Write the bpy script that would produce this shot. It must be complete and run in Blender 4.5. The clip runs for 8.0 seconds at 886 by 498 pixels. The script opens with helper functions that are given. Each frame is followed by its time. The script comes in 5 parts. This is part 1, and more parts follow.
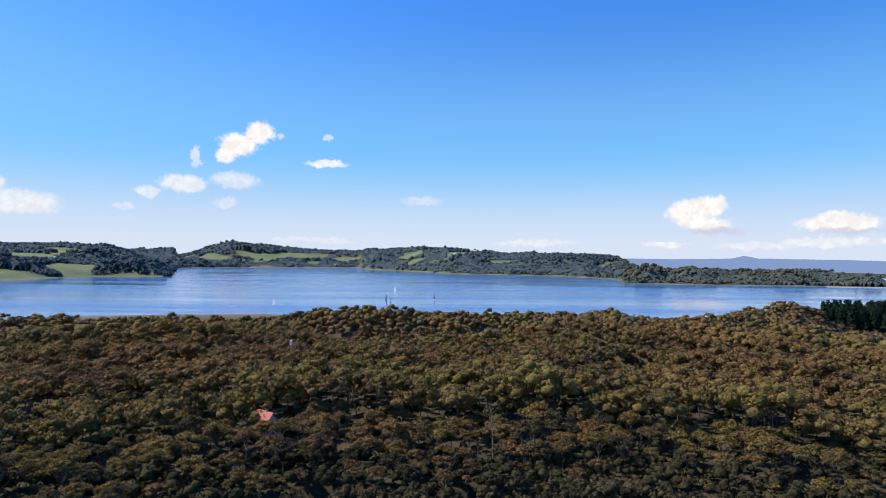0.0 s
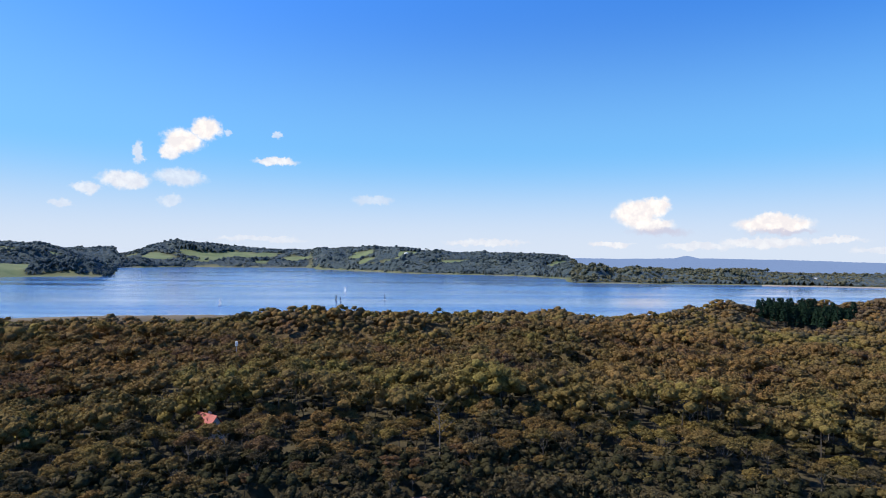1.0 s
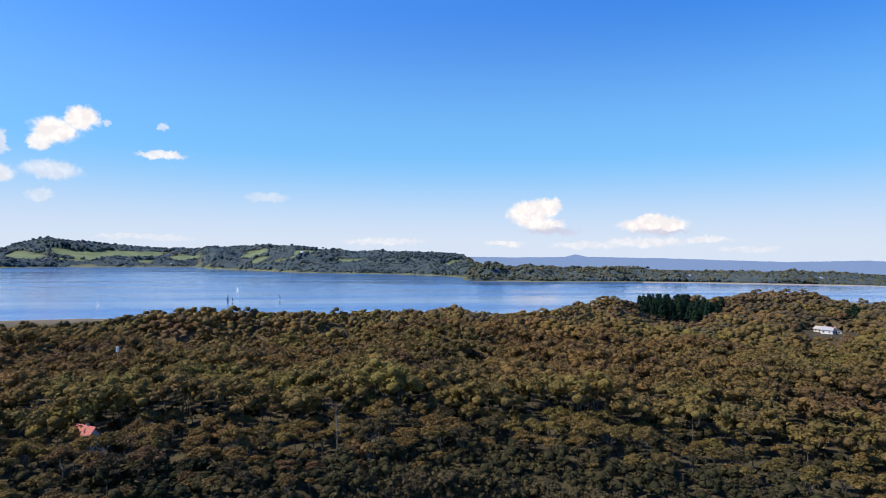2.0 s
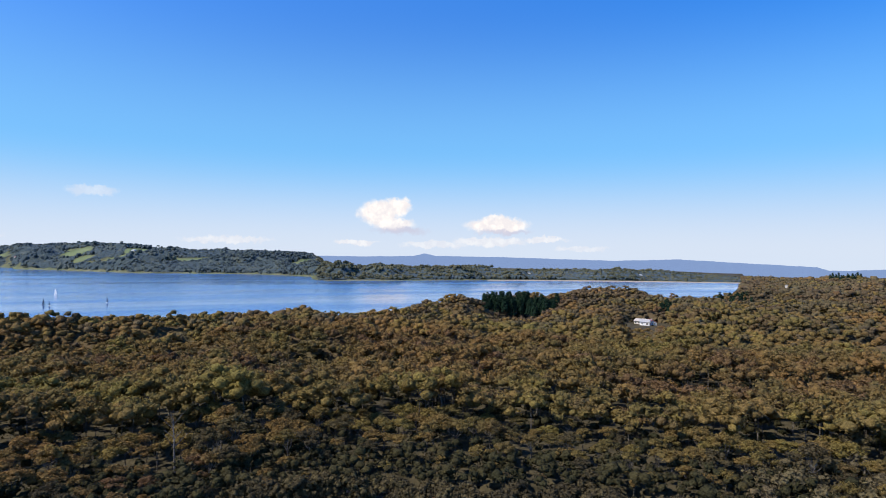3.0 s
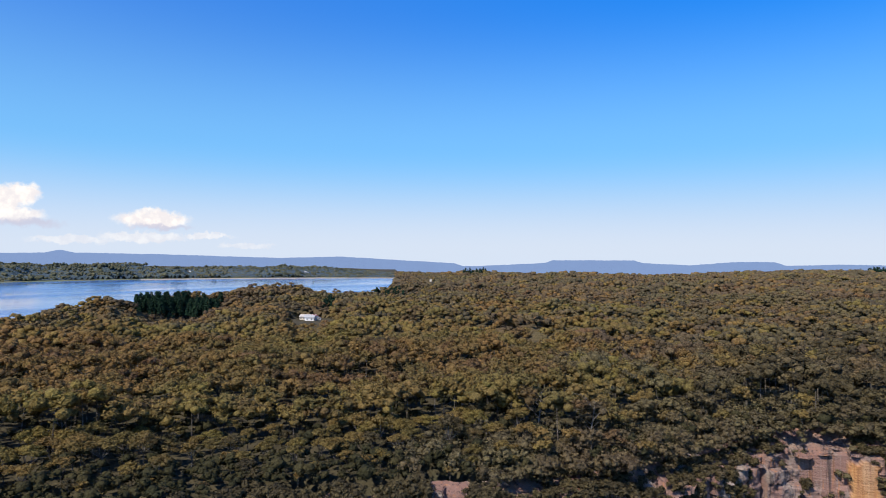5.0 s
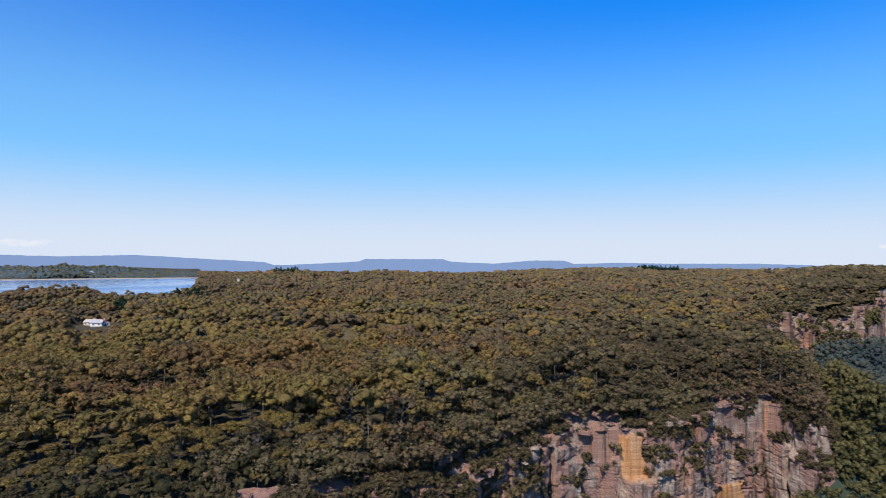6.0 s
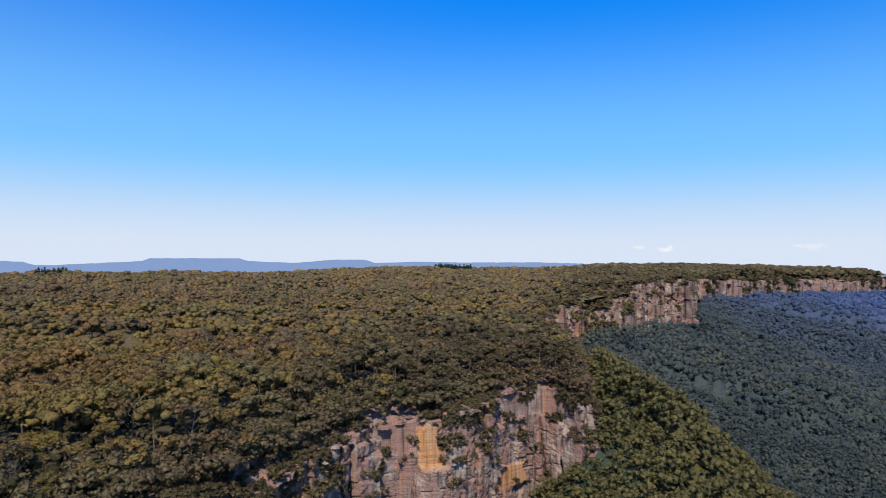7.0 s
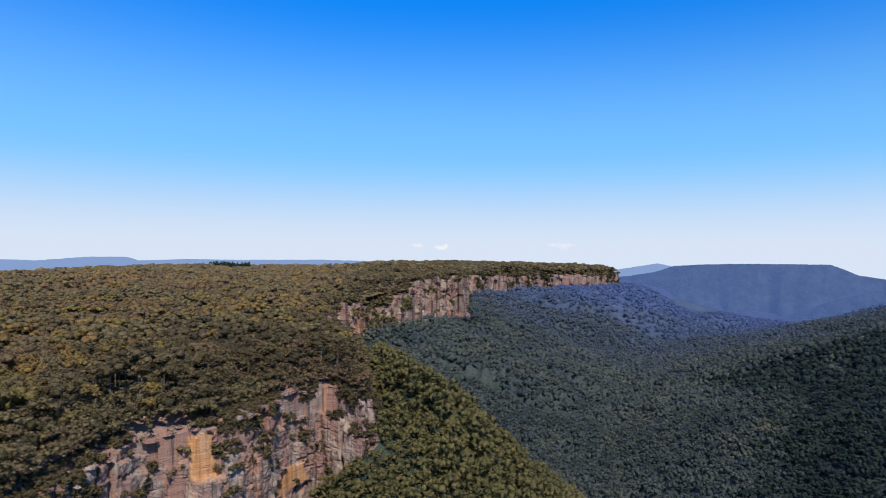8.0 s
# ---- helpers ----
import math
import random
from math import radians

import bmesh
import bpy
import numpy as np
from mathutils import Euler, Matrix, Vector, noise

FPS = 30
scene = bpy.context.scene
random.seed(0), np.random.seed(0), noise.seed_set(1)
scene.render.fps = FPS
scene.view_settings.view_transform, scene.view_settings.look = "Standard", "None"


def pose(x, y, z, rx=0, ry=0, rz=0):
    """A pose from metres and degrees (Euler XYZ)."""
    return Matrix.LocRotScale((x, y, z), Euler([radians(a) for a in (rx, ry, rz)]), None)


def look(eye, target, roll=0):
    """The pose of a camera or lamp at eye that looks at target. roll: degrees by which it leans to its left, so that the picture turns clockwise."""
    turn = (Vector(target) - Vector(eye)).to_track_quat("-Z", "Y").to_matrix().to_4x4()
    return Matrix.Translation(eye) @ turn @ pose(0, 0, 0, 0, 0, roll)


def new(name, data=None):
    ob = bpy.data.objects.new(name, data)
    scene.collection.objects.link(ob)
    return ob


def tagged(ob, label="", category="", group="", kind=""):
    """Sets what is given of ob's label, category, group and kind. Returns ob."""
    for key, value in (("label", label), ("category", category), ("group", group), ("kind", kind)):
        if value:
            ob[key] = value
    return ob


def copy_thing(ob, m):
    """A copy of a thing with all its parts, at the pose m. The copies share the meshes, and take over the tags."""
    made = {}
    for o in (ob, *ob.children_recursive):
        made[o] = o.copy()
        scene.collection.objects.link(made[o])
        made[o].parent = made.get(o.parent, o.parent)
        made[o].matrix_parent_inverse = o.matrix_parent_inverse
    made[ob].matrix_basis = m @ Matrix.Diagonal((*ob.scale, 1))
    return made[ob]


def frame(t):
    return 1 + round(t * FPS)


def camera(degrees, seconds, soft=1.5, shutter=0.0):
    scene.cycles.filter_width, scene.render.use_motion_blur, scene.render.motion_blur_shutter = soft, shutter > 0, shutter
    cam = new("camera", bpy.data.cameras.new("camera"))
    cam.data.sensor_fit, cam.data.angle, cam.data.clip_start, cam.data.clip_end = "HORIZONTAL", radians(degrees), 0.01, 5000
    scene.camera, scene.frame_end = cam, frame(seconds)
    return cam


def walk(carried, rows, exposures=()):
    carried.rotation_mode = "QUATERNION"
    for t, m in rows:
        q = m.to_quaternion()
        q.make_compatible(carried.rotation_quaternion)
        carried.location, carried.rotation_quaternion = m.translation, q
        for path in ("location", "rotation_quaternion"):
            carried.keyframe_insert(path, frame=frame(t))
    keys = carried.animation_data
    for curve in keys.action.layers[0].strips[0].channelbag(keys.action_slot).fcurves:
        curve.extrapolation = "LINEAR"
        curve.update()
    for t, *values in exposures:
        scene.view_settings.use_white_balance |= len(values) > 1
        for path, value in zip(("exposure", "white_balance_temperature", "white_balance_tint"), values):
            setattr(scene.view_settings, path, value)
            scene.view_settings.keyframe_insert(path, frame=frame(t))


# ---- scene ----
# A reservoir, gum forest on a plateau, its sandstone rim and a wooded gorge, seen from a drone.
# x to the right and y ahead of the first view; bearings turn clockwise from y.

# ---------------------------------------------------------------- camera
cam = camera(69.96, 8.0, soft=0.95, shutter=0.12)
EYE_Z = 62.0
walk(cam, [
    (0, pose(-0.00, 0.00, 62.00, 90.84, -0.50, 0.29)),
    (0.5, pose(0.82, -0.41, 62.11, 90.83, -0.56, 0.26)),
    (0.6, pose(0.88, -0.50, 62.13, 90.83, -0.56, 0.18)),
    (0.7, pose(0.93, -0.60, 62.15, 90.83, -0.56, -0.42)),
    (0.8, pose(0.98, -0.70, 62.17, 90.83, -0.57, -1.55)),
    (0.9, pose(1.03, -0.80, 62.18, 90.83, -0.57, -2.85)),
    (1, pose(1.06, -0.89, 62.20, 90.83, -0.57, -4.11)),
    (1.2, pose(1.05, -1.06, 62.26, 90.80, -0.52, -5.09)),
    (2.3, pose(0.90, -1.97, 62.57, 90.82, -0.45, -17.40)),
    (2.5, pose(0.87, -2.13, 62.63, 90.82, -0.43, -19.94)),
    (3, pose(0.85, -2.25, 62.70, 90.82, -0.49, -26.80)),
    (3.5, pose(0.85, -2.40, 62.80, 90.81, -0.47, -33.69)),
    (4, pose(0.60, -2.54, 62.83, 90.82, -0.39, -41.37)),
    (4.2, pose(0.46, -2.66, 62.84, 90.81, -0.40, -44.54)),
    (5.3, pose(-0.41, -3.30, 62.88, 90.81, -0.49, -61.22)),
    (5.5, pose(-0.57, -3.42, 62.89, 90.81, -0.51, -64.76)),
    (6, pose(-0.86, -3.93, 62.92, 90.83, -0.50, -73.13)),
    (6.5, pose(-1.40, -4.20, 62.88, 90.87, -0.47, -81.66)),
    (7, pose(-2.04, -4.21, 63.01, 90.90, -0.47, -90.96)),
    (7.5, pose(-2.63, -4.11, 63.30, 90.83, -0.54, -100.42)),
    (8, pose(-3.26, -3.95, 63.40, 90.83, -0.55, -110.47)),
])

# ---------------------------------------------------------------- world and sun
SUN_BEARING, SUN_HEIGHT = -84.0, 47.0
SKY = bpy.data.worlds.new("sky")
scene.world = SKY
SKY.use_nodes = True


def link_math(tree, op, a, b=None, c=None, clamp=False):
    n = tree.nodes.new("ShaderNodeMath")
    n.operation, n.use_clamp = op, clamp
    for i, v in enumerate((a, b, c)):
        if v is None:
            continue
        if isinstance(v, (int, float)):
            n.inputs[i].default_value = v
        else:
            tree.links.new(v, n.inputs[i])
    return n.outputs[0]


def mix_colour(tree, fac, a, b, mode="MIX"):
    n = tree.nodes.new("ShaderNodeMix")
    n.data_type, n.blend_type = "RGBA", mode
    for sock, v in ((n.inputs[0], fac), (n.inputs[6], a), (n.inputs[7], b)):
        if isinstance(v, (int, float)):
            sock.default_value = v
        elif isinstance(v, tuple):
            sock.default_value = (*v, 1)
        else:
            tree.links.new(v, sock)
    return n.outputs[2]


def ranged(tree, v, lo, hi, to_lo=0.0, to_hi=1.0, smooth=True):
    n = tree.nodes.new("ShaderNodeMapRange")
    n.interpolation_type = "SMOOTHSTEP" if smooth else "LINEAR"
    tree.links.new(v, n.inputs[0])
    for i, x in zip((1, 2, 3, 4), (lo, hi, to_lo, to_hi)):
        n.inputs[i].default_value = x
    return n.outputs[0]


def noise_of(tree, vec, scale, detail=3.0, rough=0.55, out=0):
    n = tree.nodes.new("ShaderNodeTexNoise")
    n.inputs["Scale"].default_value, n.inputs["Detail"].default_value, n.inputs["Roughness"].default_value = scale, detail, rough
    if vec is not None:
        tree.links.new(vec, n.inputs["Vector"])
    return n.outputs[out]


def vec_math(tree, op, a, b=None, c=None):
    n = tree.nodes.new("ShaderNodeVectorMath")
    n.operation = op
    for i, v in enumerate((a, b, c)):
        if v is None:
            continue
        if isinstance(v, tuple):
            n.inputs[i].default_value = v
        else:
            tree.links.new(v, n.inputs[i])
    return n.outputs["Value"] if op in ("LENGTH", "DOT_PRODUCT") else n.outputs[0]


# fair-weather clouds low over the horizon: bearing, height, half width, half height (degrees), thickness
CLOUDS = [
    (-16.5, 10.7, 1.3, 1.0, 1.0), (-18.3, 9.6, 1.7, 1.1, 1.0), (-19.3, 8.7, 1.0, .8, .9), (-14.8, 10.4, .4, .25, .45),
    (-10.6, 10.55, .38, .35, .5), (-10.7, 8.3, 2.0, .4, .8), (-21.8, 8.4, .5, 1.0, .6), (-22.7, 6.1, 2.1, .8, .7),
    (-25.4, 5.3, 1.1, .5, .55), (-18.6, 6.5, 2.1, .85, .55), (-19.2, 4.6, 1.0, .55, .35), (-2.2, 5.1, 1.9, .5, .35),
    (-34.5, 4.0, 3.4, 1.0, .6), (-36.5, 5.2, 1.6, .9, .6), (-27.2, 4.0, .9, .35, .35),
    (21.0, 4.0, 2.0, 1.3, 1.0), (22.6, 4.6, 1.4, .95, 1.0), (22.2, 3.1, 2.0, .7, .9), (31.7, 3.0, 3.1, .8, 1.0), (31.5, 3.4, 1.6, .6, .9),
    (8.0, 1.45, 4.0, .35, .4), (19.0, 1.3, 2.0, .28, .55), (26.0, 1.2, 3.2, .35, .4), (31.0, 1.5, 3.5, .45, .5), (36.0, 1.7, 2.2, .25, .5),
    (39.0, .9, 2.5, .3, .3), (108.1, 1.15, .6, .22, .5), (110.4, .95, .8, .2, .45), (121.0, 1.2, 1.3, .2, .3), (-12.0, 1.5, 4.0, .3, .3)]


def build_sky():
    t = SKY.node_tree
    t.nodes.clear()
    sky = t.nodes.new("ShaderNodeTexSky")
    sky.sky_type, sky.sun_disc = "NISHITA", False
    sky.sun_elevation, sky.sun_rotation = radians(SUN_HEIGHT), radians(SUN_BEARING)
    sky.altitude, sky.air_density, sky.dust_density, sky.ozone_density = 700, 1.0, 0.3, 2.0
    hue = t.nodes.new("ShaderNodeHueSaturation")
    hue.inputs["Hue"].default_value, hue.inputs["Saturation"].default_value = .514, 1.36
    t.links.new(sky.outputs[0], hue.inputs["Color"])
    coord = t.nodes.new("ShaderNodeTexCoord").outputs["Generated"]
    sep = t.nodes.new("ShaderNodeSeparateXYZ")
    t.links.new(coord, sep.inputs[0])
    bearing = link_math(t, "MULTIPLY", link_math(t, "ARCTAN2", sep.outputs[0], sep.outputs[1]), 57.2958)
    height = link_math(t, "MULTIPLY", link_math(t, "ARCSINE", sep.outputs[2]), 57.2958)
    t.links.new(ranged(t, bearing, 10.0, 105.0, 1.40, 1.50), hue.inputs["Saturation"])
    gain = ranged(t, height, 0.0, 26.0, 1.0, 2.5, smooth=False)
    gain = link_math(t, "SUBTRACT", gain, ranged(t, height, 26.0, 62.0, 0.0, 1.35))
    t.links.new(gain, hue.inputs["Value"])
    # pale band of moist air over the horizon, bluer higher up
    up = link_math(t, "MAXIMUM", height, 0.0)
    band = mix_colour(t, ranged(t, up, 0.5, 10.0), (6.9, 7.8, 9.2), (2.0, 5.7, 10.2))
    colour = mix_colour(t, ranged(t, up, 3.0, 22.0, 1.0, 0.0), hue.outputs[0], band)
    place = t.nodes.new("ShaderNodeCombineXYZ")
    t.links.new(bearing, place.inputs[0]), t.links.new(height, place.inputs[1])
    wob = vec_math(t, "SUBTRACT", noise_of(t, coord, 55, 4, .6, 1), (.5, .5, .5))
    place = vec_math(t, "MULTIPLY_ADD", wob, (1.5, 1.1, 0), place.outputs[0])
    wob = vec_math(t, "SUBTRACT", noise_of(t, coord, 190, 3, .6, 1), (.5, .5, .5))
    place = vec_math(t, "MULTIPLY_ADD", wob, (.5, .4, 0), place)
    cover = None
    for a, e, w, h, thick in CLOUDS:
        away = vec_math(t, "LENGTH", vec_math(t, "MULTIPLY_ADD", place, (1 / w, 1 / h, 0), (-a / w, -e / h, 0)))
        one = ranged(t, away, 1.12, .62, 0.0, thick)
        cover = one if cover is None else link_math(t, "MAXIMUM", cover, one)
    shade = noise_of(t, coord, 80, 3, .6)
    white = mix_colour(t, ranged(t, shade, .35, .7), (9.2, 8.7, 8.8), (11.2, 10.6, 10.0))
    base = None
    for a, e, w, h in ((23.0, 2.45, 2.6, .42), (32.3, 2.35, 2.6, .28)):
        away = vec_math(t, "LENGTH", vec_math(t, "MULTIPLY_ADD", place, (1 / w, 1 / h, 0), (-a / w, -e / h, 0)))
        one = ranged(t, away, 1.2, .3, 0.0, .75)
        base = one if base is None else link_math(t, "MAXIMUM", base, one)
    colour = mix_colour(t, cover, colour, white)
    colour = mix_colour(t, base, colour, (6.2, 6.1, 7.4))
    back = t.nodes.new("ShaderNodeBackground")
    back.inputs[1].default_value = 0.10
    t.links.new(colour, back.inputs[0])
    t.links.new(back.outputs[0], t.nodes.new("ShaderNodeOutputWorld").inputs[0])


build_sky()
sun = new("sun", bpy.data.lights.new("sun", "SUN"))
sun.data.energy, sun.data.angle, sun.data.color = 5.0, radians(0.53), (1.0, .93, .82)
_a, _e = radians(SUN_BEARING), radians(SUN_HEIGHT)
sun.matrix_world = look((0, 0, 400), (-300 * math.sin(_a) * math.cos(_e), -300 * math.cos(_a) * math.cos(_e), 400 - 300 * math.sin(_e)))
tagged(sun, kind="structure")


# ---------------------------------------------------------------- materials
def material(name, rough=0.9):
    m = bpy.data.materials.new(name)
    m.use_nodes = True
    t = m.node_tree
    b = t.nodes["Principled BSDF"]
    b.inputs["Roughness"].default_value = rough
    b.inputs["Specular IOR Level"].default_value = 0.25
    return m, t, b


def ramp(t, fac, stops):
    n = t.nodes.new("ShaderNodeValToRGB")
    el = n.color_ramp.elements
    while len(el) < len(stops):
        el.new(0.5)
    for e, (p, c) in zip(el, stops):
        e.position, e.color = p, (*c, 1)
    t.links.new(fac, n.inputs[0])
    return n.outputs[0]


def world_place(t):
    return t.nodes.new("ShaderNodeNewGeometry").outputs["Position"]


def bump(t, b, height, strength, distance):
    n = t.nodes.new("ShaderNodeBump")
    n.inputs["Strength"].default_value, n.inputs["Distance"].default_value = strength, distance
    t.links.new(height, n.inputs["Height"])
    t.links.new(n.outputs[0], b.inputs["Normal"])


def foliage(name, stops, through_light=0.25, haze_sheen=None, grain=1.3, far_haze=None, fleck=.45, drift=0.0):
    """Leaf clusters: hue by stand, by tree (attribute tint and the object's random number) and, faintly, by cluster."""
    m, t, b = material(name, 0.8)
    b.inputs["Specular IOR Level"].default_value = 0.06
    if haze_sheen:
        # bluish sheen, as of leaf wax, standing in for haze over the woods
        b.inputs["Sheen Weight"].default_value, b.inputs["Sheen Roughness"].default_value = haze_sheen[1], .6
        b.inputs["Sheen Tint"].default_value = (*haze_sheen[0], 1)
    att = t.nodes.new("ShaderNodeAttribute")
    att.attribute_name = "tint"
    info = t.nodes.new("ShaderNodeObjectInfo")
    geo = t.nodes.new("ShaderNodeNewGeometry")
    own = link_math(t, "FRACT", link_math(t, "ADD", att.outputs["Fac"], info.outputs["Random"]))
    stand = link_math(t, "ADD", link_math(t, "MULTIPLY", noise_of(t, geo.outputs["Position"], 0.0065, 2), .55), link_math(t, "MULTIPLY", noise_of(t, geo.outputs["Position"], 0.026, 2), .45))
    fac = link_math(t, "ADD", link_math(t, "MULTIPLY", own, 0.50), link_math(t, "MULTIPLY_ADD", stand, 1.8, -0.65))
    fac = link_math(t, "ADD", fac, link_math(t, "MULTIPLY_ADD", geo.outputs["Random Per Island"], 0.10, -0.05), clamp=True)
    col = ramp(t, fac, stops)
    if far_haze:
        # haze put into the leaf colour: bluer with distance from the origin
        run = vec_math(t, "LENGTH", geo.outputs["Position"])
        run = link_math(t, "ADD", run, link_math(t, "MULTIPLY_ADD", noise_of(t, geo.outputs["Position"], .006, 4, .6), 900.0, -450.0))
        col = mix_colour(t, ranged(t, run, far_haze[0], far_haze[1]), col, ramp(t, fac, far_haze[2]))
    if drift:
        # greener and rustier stands, tens of metres across
        hue = ranged(t, noise_of(t, geo.outputs["Position"], .009, 3, .6), .40, .60)
        col = mix_colour(t, 1.0, col, mix_colour(t, hue, (1 - .16 * drift, 1 + .06 * drift, 1 - .06 * drift), (1 + .12 * drift, 1 - .05 * drift, 1.0)), "MULTIPLY")
    leaf = mix_colour(t, geo.outputs["Random Per Island"], (0.88, 0.88, 0.88), (1.12, 1.12, 1.10))
    col = mix_colour(t, 1.0, col, leaf, "MULTIPLY")
    fine = noise_of(t, geo.outputs["Position"], grain, 3, .7)
    col = mix_colour(t, 1.0, col, ramp(t, fine, [(.30, (1 - fleck * 1.1,) * 3), (.5, (.98, .98, .98)), (.70, (1 + fleck, 1 + fleck, 1 + fleck * .85))]), "MULTIPLY")
    t.links.new(col, b.inputs["Base Color"])
    bump(t, b, fine, 1.0, 1.2 / grain)
    tr = t.nodes.new("ShaderNodeBsdfTranslucent")
    t.links.new(col, tr.inputs[0])
    mx = t.nodes.new("ShaderNodeMixShader")
    mx.inputs[0].default_value = through_light
    t.links.new(b.outputs[0], mx.inputs[1]), t.links.new(tr.outputs[0], mx.inputs[2])
    out = mx.outputs[0]
    t.links.new(out, t.nodes["Material Output"].inputs[0])
    return m


LEAF_GUM = foliage("gum_leaves", [(0, (.142, .097, .056)), (.2, (.200, .122, .062)), (.40, (.200, .146, .056)), (.58, (.262, .162, .064)), (.8, (.252, .182, .060)), (1, (.276, .206, .068))], drift=.4)
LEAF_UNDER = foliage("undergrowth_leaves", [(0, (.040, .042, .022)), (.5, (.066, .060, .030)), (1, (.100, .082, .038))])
# the far stops and the sheen carry painted distance haze
LEAF_VALLEY = foliage("moist_forest_hazed_leaves", [(0, (.034, .047, .040)), (.4, (.056, .069, .055)), (.75, (.084, .094, .069)), (1, (.130, .128, .080))], 0.2, ((.45, .62, 1.0), .12), .5,
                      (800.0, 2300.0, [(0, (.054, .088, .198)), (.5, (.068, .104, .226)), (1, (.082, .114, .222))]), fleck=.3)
LEAF_DARK = foliage("dark_gorge_leaves", [(0, (.012, .022, .017)), (.5, (.023, .036, .025)), (1, (.046, .058, .034))], 0.2, ((.45, .62, 1.0), .08), .5, fleck=.35)
LEAF_HEATH = foliage("dry_heath_leaves", [(0, (.106, .080, .053)), (.3, (.142, .104, .063)), (.6, (.172, .127, .070)), (1, (.196, .150, .074))], 0.2, fleck=.4, drift=.35)
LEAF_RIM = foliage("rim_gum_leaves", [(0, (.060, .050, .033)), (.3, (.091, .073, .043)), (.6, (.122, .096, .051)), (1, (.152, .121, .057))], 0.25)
LEAF_SPUR = foliage("spur_leaves", [(0, (.090, .090, .042)), (.5, (.150, .132, .056)), (1, (.215, .178, .072))])
# blue of distant air is mixed into this leaf colour and sheen
LEAF_FAR = foliage("far_woodland_hazed_leaves", [(0, (.046, .070, .070)), (.5, (.086, .110, .096)), (1, (.152, .164, .106))], 0.15, ((.45, .62, 1.0), .22), .12, fleck=.2)
LEAF_SHORE = foliage("shore_scrub_leaves", [(0, (.090, .100, .070)), (.5, (.145, .146, .092)), (1, (.200, .182, .112))], 0.2, None, .2, fleck=.25)
# lower storey of the same woods, with the same haze in its colour
LEAF_SHORE_LOW = foliage("far_woodland_low_hazed_leaves", [(0, (.052, .076, .074)), (.5, (.080, .103, .092)), (1, (.128, .142, .098))], 0.1, ((.45, .62, 1.0), .15), .1, fleck=.3)
LEAF_PINE = foliage("pine_needles", [(0, (.014, .034, .022)), (1, (.034, .066, .036))], 0.1)


def bark_material():
    m, t, b = material("gum_bark", 0.85)
    p = world_place(t)
    col = ramp(t, noise_of(t, p, 0.9, 4), [(.3, (.06, .048, .038)), (.55, (.14, .12, .10)), (.75, (.28, .25, .21))])
    t.links.new(col, b.inputs["Base Color"])
    return m


BARK = bark_material()


def ground_material():
    m, t, b = material("forest_floor_and_pasture", 0.95)
    p = world_place(t)
    litter = ramp(t, noise_of(t, p, 0.25, 5), [(.3, (.042, .036, .020)), (.7, (.095, .076, .040))])
    att = t.nodes.new("ShaderNodeAttribute")
    att.attribute_name = "grass"
    grass = ramp(t, noise_of(t, p, 0.012, 5), [(.3, (.120, .165, .072)), (.6, (.180, .212, .100)), (.8, (.28, .26, .15))])
    sandy = t.nodes.new("ShaderNodeAttribute")
    sandy.attribute_name = "sand"
    damp = t.nodes.new("ShaderNodeAttribute")
    damp.attribute_name = "damp"
    fern = ramp(t, noise_of(t, p, 0.2, 5), [(.3, (.022, .034, .024)), (.7, (.044, .060, .040))])
    litter = mix_colour(t, damp.outputs["Fac"], litter, fern)
    col = mix_colour(t, att.outputs["Fac"], litter, grass)
    sand = ramp(t, noise_of(t, p, 0.05, 4), [(.3, (.20, .15, .10)), (.7, (.36, .29, .20))])
    col = mix_colour(t, sandy.outputs["Fac"], col, sand)
    t.links.new(col, b.inputs["Base Color"])
    bump(t, b, noise_of(t, p, 0.6, 5), 0.6, 0.8)
    return m


def water_material():
    m, t, b = material("lake_water", 0.12)
    p = world_place(t)
    b.inputs["Base Color"].default_value = (.062, .165, .40, 1)
    b.inputs["IOR"].default_value = 1.333
    b.inputs["Specular IOR Level"].default_value = 0.5
    streak = vec_math(t, "MULTIPLY", p, (.0016, .009, 1))
    gust = noise_of(t, streak, 1.0, 4, .6)
    t.links.new(ranged(t, gust, .35, .7, .08, .24), b.inputs["Roughness"])
    wave = noise_of(t, vec_math(t, "MULTIPLY", p, (.35, .8, 1)), 1.0, 3)
    n = t.nodes.new("ShaderNodeBump")
    n.inputs["Distance"].default_value = 0.25
    t.links.new(ranged(t, gust, .3, .7, .14, .55), n.inputs["Strength"])
    t.links.new(wave, n.inputs["Height"])
    t.links.new(n.outputs[0], b.inputs["Normal"])
    return m


